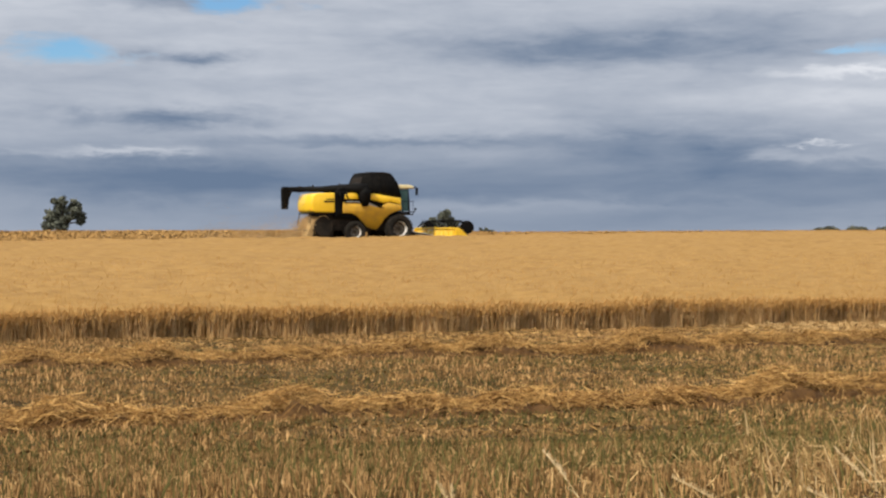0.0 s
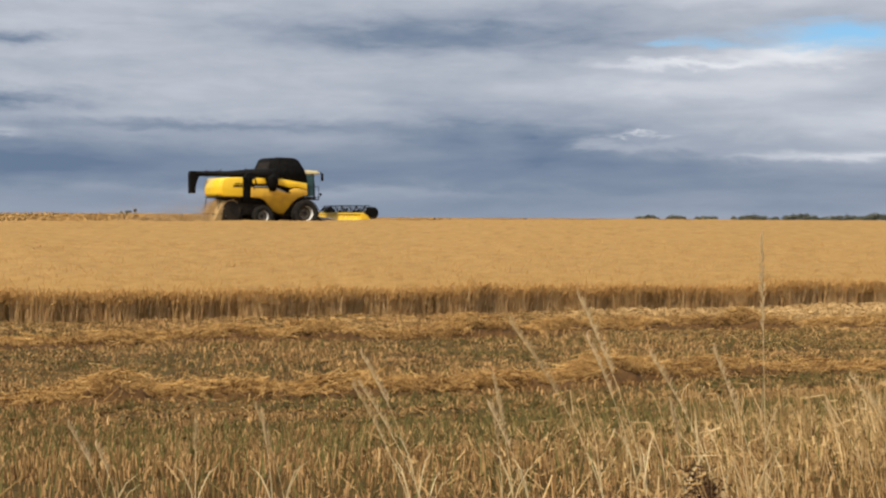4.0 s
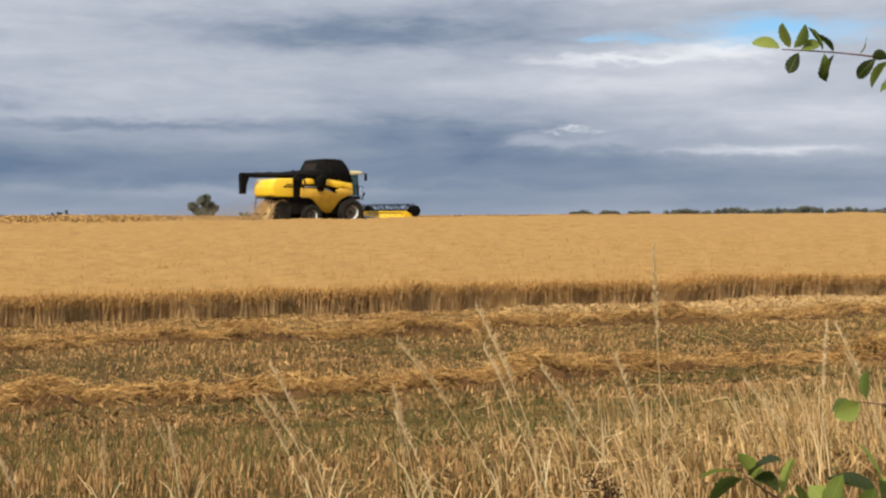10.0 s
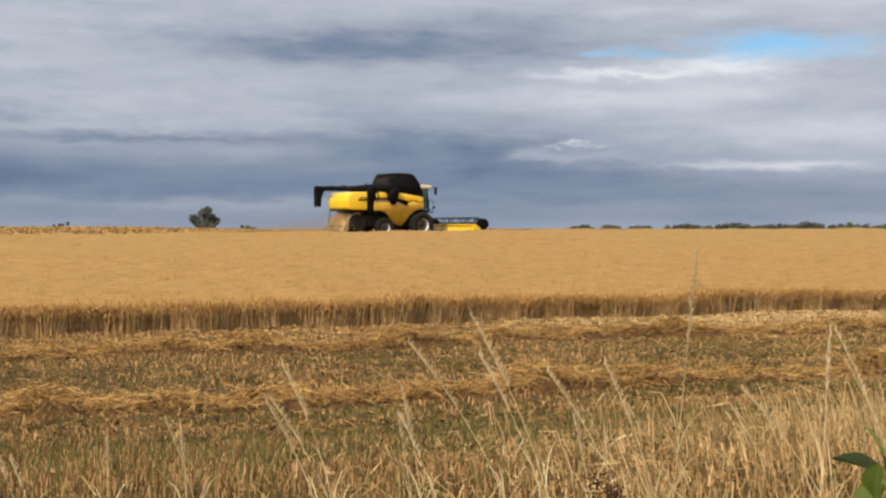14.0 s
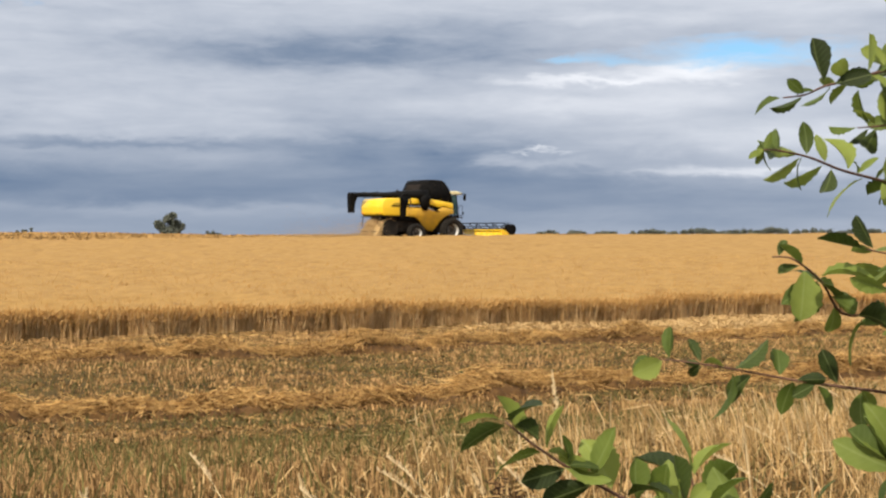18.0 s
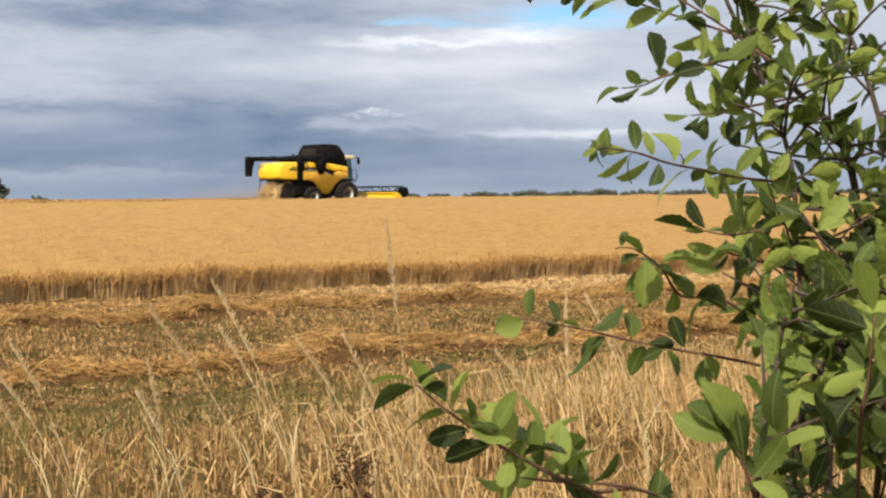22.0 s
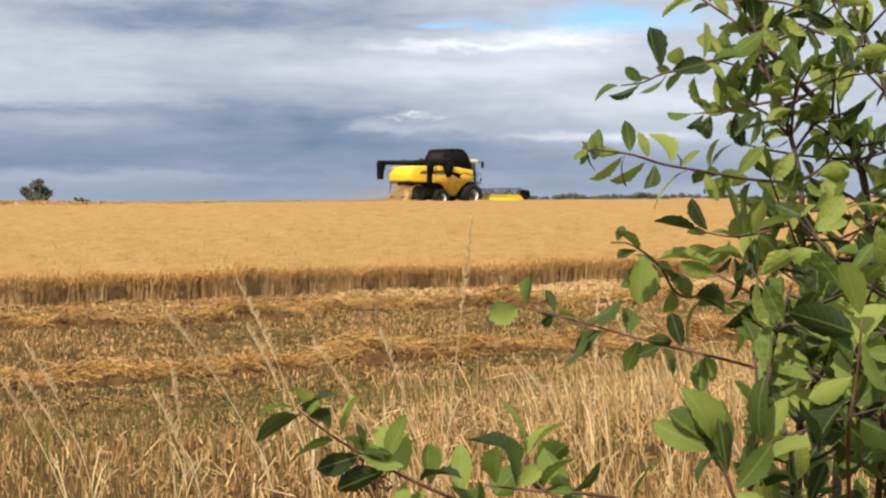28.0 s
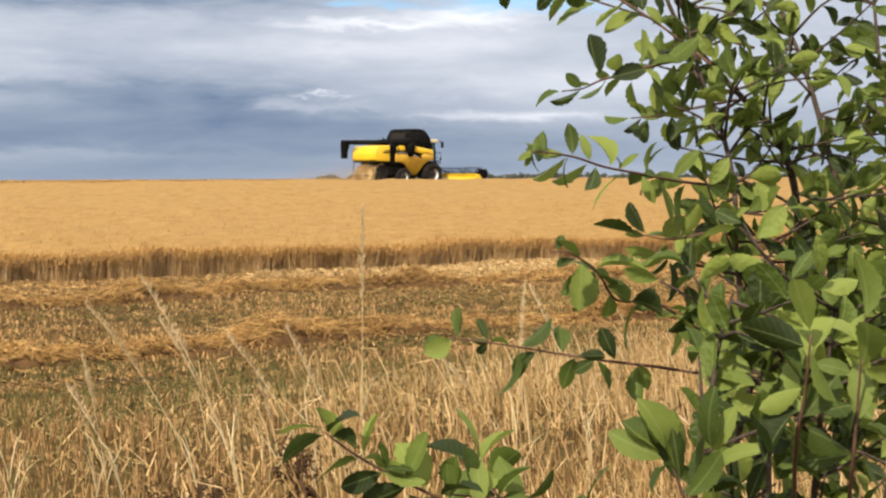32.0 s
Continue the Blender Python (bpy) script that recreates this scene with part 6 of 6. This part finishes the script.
    swaying.append(twig([P(-3.8, -7.8, 0.89), P(-2.5, -8.8, 0.89), P(-0.4, -10.0, 0.90), P(2.0, -11.1, 0.91), P(5.6, -12.4, 0.95), P(10.8, -14.5, 1.08)], ((0.0, 172, 74), (0.03, 205, 70), (0.04, 62, 66), (0.05, 340, 52), (0.13, 95, 60), (0.22, 187, 92), (0.22, 75, 64), (0.3, 330, 56), (0.31, 200, 62), (0.38, 70, 92), (0.4, 190, 84), (0.46, 110, 88), (0.5, 35, 70), (0.54, 210, 76), (0.62, 80, 84), (0.66, 300, 60), (0.74, 160, 70), (0.82, 60, 74))))
    swaying.append(twig([P(2.8, -10.6, 0.92), P(4.7, -10.8, 0.92), P(7.7, -11.0, 0.94), P(10.8, -11.9, 1.02)], ((0.0, 190, 50), (0.12, 80, 64), (0.25, 100, 70), (0.38, 70, 60), (0.5, 110, 72), (0.6, 250, 50), (0.75, 80, 66))))
    swaying.append(twig([P(4.4, -9.6, 1.00), P(4.6, -10.2, 1.00), P(5.2, -10.8, 0.99), P(6.2, -11.2, 0.97), P(7.7, -11.0, 0.94)], ((0.0, 100, 118), (0.0, 168, 112), (0.02, 60, 66), (0.03, 218, 72), (0.06, 285, 44), (0.35, 60, 90))))
    swaying.append(twig([P(11.6, -9.0, 0.88), P(12.1, -10.2, 0.88), P(12.6, -11.6, 0.90), P(13.9, -15.2, 1.05)], ((0.0, 98, 118), (0.02, 160, 92), (0.08, 172, 128), (0.12, 75, 100), (0.3, 118, 190), (0.36, 95, 120), (0.5, 50, 110))))
    swaying.append(twig([P(13.4, -8.9, 0.92), P(13.2, -10.2, 0.92), P(12.9, -11.6, 0.95), P(13.1, -15.2, 1.10)], ((0.0, 105, 126), (0.05, 80, 70), (0.2, 60, 120), (0.3, 280, 90), (0.45, 110, 130))))
    swaying.append(twig([P(17.0, -4.2, 0.86), P(16.8, -6.6, 0.87), P(16.5, -9.1, 0.90), P(16.7, -15.0, 1.10)], ((0.0, 110, 120), (0.1, 150, 130), (0.18, 60, 110), (0.28, 140, 150), (0.4, 100, 140), (0.5, 50, 120), (0.6, 160, 120))))
    swaying.append(twig([P(19.0, -3.7, 0.90), P(18.8, -7.0, 0.90), P(18.6, -10.0, 0.92), P(18.3, -14.9, 1.10)], ((0.0, 90, 110), (0.12, 140, 120), (0.2, 50, 110), (0.32, 150, 120), (0.42, 80, 130), (0.55, 120, 120))))
    swaying.append(twig([P(4.4, 8.6, 1.55), P(8.0, 7.3, 1.55), P(11.2, 5.5, 1.53), P(13.6, 3.6, 1.42)], ((0.0, 170, 40), (0.05, 230, 36), (0.10, 100, 34), (0.20, 245, 44), (0.26, 60, 40), (0.36, 120, 44), (0.42, 250, 46), (0.52, 70, 46), (0.58, 225, 48), (0.66, 100, 50), (0.74, 260, 50), (0.84, 60, 50), (0.92, 230, 48))))
    swaying.append(twig([P(10.6, 3.4, 1.40), P(11.8, 3.5, 1.41), P(12.8, 3.7, 1.43), P(14.6, 4.0, 1.48)], ((0, 185, 44), (0.15, 90, 48), (0.2, 240, 50), (0.3, 100, 46), (0.45, 280, 50), (0.6, 95, 50), (0.7, 250, 54), (0.85, 80, 44))))
    swaying.append(twig([P(10.9, -1.0, 1.36), P(12.2, -1.2, 1.37), P(13.6, -0.9, 1.38), P(14.6, -0.6, 1.42)], ((0, 165, 66), (0.1, 100, 50), (0.3, 220, 60), (0.4, 60, 54), (0.5, 260, 60), (0.7, 110, 60), (0.8, 280, 56))))
    vs, ts, flat, off = [], [], [], 0
    for m, s in joined:
        co = np.array([m @ v.co for v in shapes[s].vertices])
        shapes[s].calc_loop_triangles()
        vs.append(co)
        flat += [(max(v.co.x, 0.0), 0.5 + v.co.y) for v in shapes[s].vertices]
        ts.append(np.array([t.vertices[:] for t in shapes[s].loop_triangles]) + off)
        off += len(co)
    ob = array_object("inner_foliage", np.concatenate(vs), np.concatenate(ts), M["leaf_joined"], True)
    corner = np.empty(len(ob.data.loops), np.int32)
    ob.data.loops.foreach_get("vertex_index", corner)
    ob.data.uv_layers.new(name="blade").data.foreach_set("uv", np.array(flat, np.float32)[corner].ravel())
    ob.parent = root
    tagged(ob, "dense toothed green leaves inside the shrub", kind="stuff")
    return root, swaying


shrub, shrub_twigs = build_shrub()


def motions():
    walk(combine, [(t, combine_pose(t)) for t in np.arange(0, 32.01, 2.0)])
    for wheel, r in combine_wheels:
        x, y, z = wheel.location
        walk(wheel, [(t, pose(x, y, z, 0, math.degrees(combine_run(t) / r), 0)) for t in np.arange(0, 32.01, 0.8)])
    x, y, z = combine_reel.location
    walk(combine_reel, [(t, pose(x, y, z, 0, 95.0 * t, 0)) for t in np.arange(0, 32.01, 0.8)])
    # stalks that bow in the wind: a hard gust in the first seconds, then a light swaying
    gust_t = (0, 0.6, 1.1, 1.5, 1.9, 2.4, 8, 8.5, 9, 9.5, 10, 16, 17, 17.5, 18, 18.5, 19, 19.5, 20, 20.5, 21, 32)
    gust_a = (60, 61, 55, 26, 8, 0, 5, 44, 56, 22, 3, 12, 40, 52, 58, 34, 10, 42, 42, 12, 0, 0)
    for k, (stalk, give) in enumerate(stalks):
        g = random.Random(300 + k)
        x, y, z = stalk.location
        rows = []
        for t in sorted({*gust_t, *range(3, 33)}):
            bow = float(np.interp(t, gust_t, gust_a)) * g.uniform(0.85, 1.15)
            sway = 2.2 * math.sin(1.9 * t + 0.9 * x) + g.uniform(-2.5, 2.5)
            rows.append((t, pose(x, y, z, -1.25 * bow * give, (sway - 0.3 * bow) * give, 0)))
        walk(stalk, rows)
    x, y, z = tall_stalk.location
    walk(tall_stalk, [(t, pose(x, y, z, -1.1 * float(np.interp(t, (0, 0.6, 1, 16.8, 17.5, 18.1, 18.6, 19, 19.5, 20, 20.6), (60, 40, 0, 0, 50, 56, 30, 0, 40, 44, 0))), lean, 0)) for t, lean in (
        (0, -56), (0.6, -46), (1, -30), (1.8, -14), (2.1, -18), (2.5, -6), (3, -5.8), (4, -2), (8, 0), (9, -3.6), (10, -2.8), (11, -8), (12, -2), (13, 0), (14, 5), (16, 0), (17, -5.4), (17.5, -7), (18, -9), (18.5, -10),
        (19, -12.5), (19.5, -13), (20, -14), (20.6, -6), (21, -2.4), (22, -6.5), (23, 1), (24, 3), (25, 4.5), (28, 6.1), (29, 0), (30, -4), (31, -0.5), (32, 0))])
    # twigs that nod in the wind: time, shift along x, tilt and, where they lift, a rise
    for twig, rows in (
            (shrub_twigs[0], ((0, -0.07, 12.9), (4, 0.028, 4.8), (8, 0.046, 0.1), (9, -0.03, -12.9, -0.055), (9.5, -0, 0.3), (10, 0.03, 1.5), (10.5, 0.025, 1.1), (11, 0.02, -2.5), (12, 0.047, 10.8), (13, 0.07, 7.9), (13.5, 0.033, 7.5), (14, 0.13, 13.5), (14.5, 0.069, 9.4), (17, 0.05, 3, 0.035), (17.5, -0.009, 0.3), (18, 0.125, 14, 0.04), (18.5, -0.004, 0.7), (19, 0.002, 1.5), (19.5, -0.006, -0.9), (20, -0.011, 0.4), (21, 0.003, 2.5), (22, 0.02, 10), (23, 0.04, 12, 0.01), (24, 0.06, 19, 0.03), (25, 0.06, 14, 0.01), (28, 0.06, 14, 0.01), (29, 0.03, 2), (30, 0.06, 18, 0.02), (31, 0.05, -2), (32, 0.06, 8))),
            (shrub_twigs[1], ((0, 0.012, 1.1), (16.5, 0.012, 1.1), (17, 0.006, 2), (18, 0.009, 1.8), (19, -0.003, -0.5), (20, -0.003, -0), (21, -0.003, -0.5), (22, 0.002, 0.2), (23, 0.004, 0.4), (24, 0.005, -0.7), (25, 0.007, -0.9), (28, 0.002, -0.6), (29, -0.005, -1.8), (30, 0.01, 1.3), (31, 0.004, -0), (32, -0, 0.8))),
            (shrub_twigs[3], ((0, -0.022, 0.7), (16.5, -0.022, 0.7), (17, -0.011, -2.1), (18, 0.002, 1.7), (19, -0.003, 2.6), (20, 0.006, -2.1), (21, 0.002, -1.1), (22, 0.007, -0.6), (23, 0.01, -0.8), (24, 0.007, 1.2), (25, 0.009, 0.3), (28, 0.004, 1.1), (29, -0.001, 0), (30, 0.006, -1.3), (31, 0.006, -1.3), (32, 0.004, -0.2))),
            (shrub_twigs[4], ((0, 0.05, -2.3), (10, 0.04, -2.3, -0.025), (13, 0.07, -1), (14, 0.085, 0), (14.5, 0.07, 2), (16.5, 0.007, 6.4), (17, 0.007, -7.9), (18, -0.004, -2.5), (19, -0.001, 3.1), (20, 0.007, -1.4), (21, 0.01, -4.3), (22, 0.006, 0.8), (23, -0.001, 1.2), (24, 0.001, 4.4), (28, 0, 3.9), (29, 0.005, 0.5), (30, -0.005, -0.3), (31, 0.001, 1.8), (32, -0.001, -2.4))),
            (shrub_twigs[12], ((0, 0.12, 4, 0.04), (16.5, 0.12, 4, 0.04), (17, 0.12, 2, 0.04), (18, 0.14, 4, 0.06), (19, 0.02, 0, 0.05), (20, 0, 0, 0.06), (21, 0, 0, 0.045), (25, 0, 2, 0.05), (32, 0, 0, 0.045))),
            (shrub_twigs[5], ((0, 0.07, -7), (4, 0.07, -7), (7, 0.068, -6), (8, 0.056, -5), (8.5, -0.014, -4.4), (9, -0.003, -5.6), (10, 0.034, -3), (11, 0.027, -1), (12.5, 0.056, -1.5), (13, 0.073, -1.6), (14, 0.20, -3), (14.5, 0.16, -3), (16.5, 0.037, -3.8), (18, 0.017, 0.4), (19, 0.19, -12), (20, 0.032, 4.1), (21, 0.0, 1.5), (22, 0.035, 3.1), (23, 0.017, 2.9), (24, 0.037, 2.5), (25, 0.035, 9.5), (28, -0.007, 0), (29, 0.035, 10.6), (30, 0.041, 4.3), (31, 0.009, -3.4), (32, 0.033, -1.1)))):
        x, y, z = twig.location
        walk(twig, [(t, pose(x + dx, y, z + sum(rise), 0, tilt, 0)) for t, dx, tilt, *rise in rows])


motions()
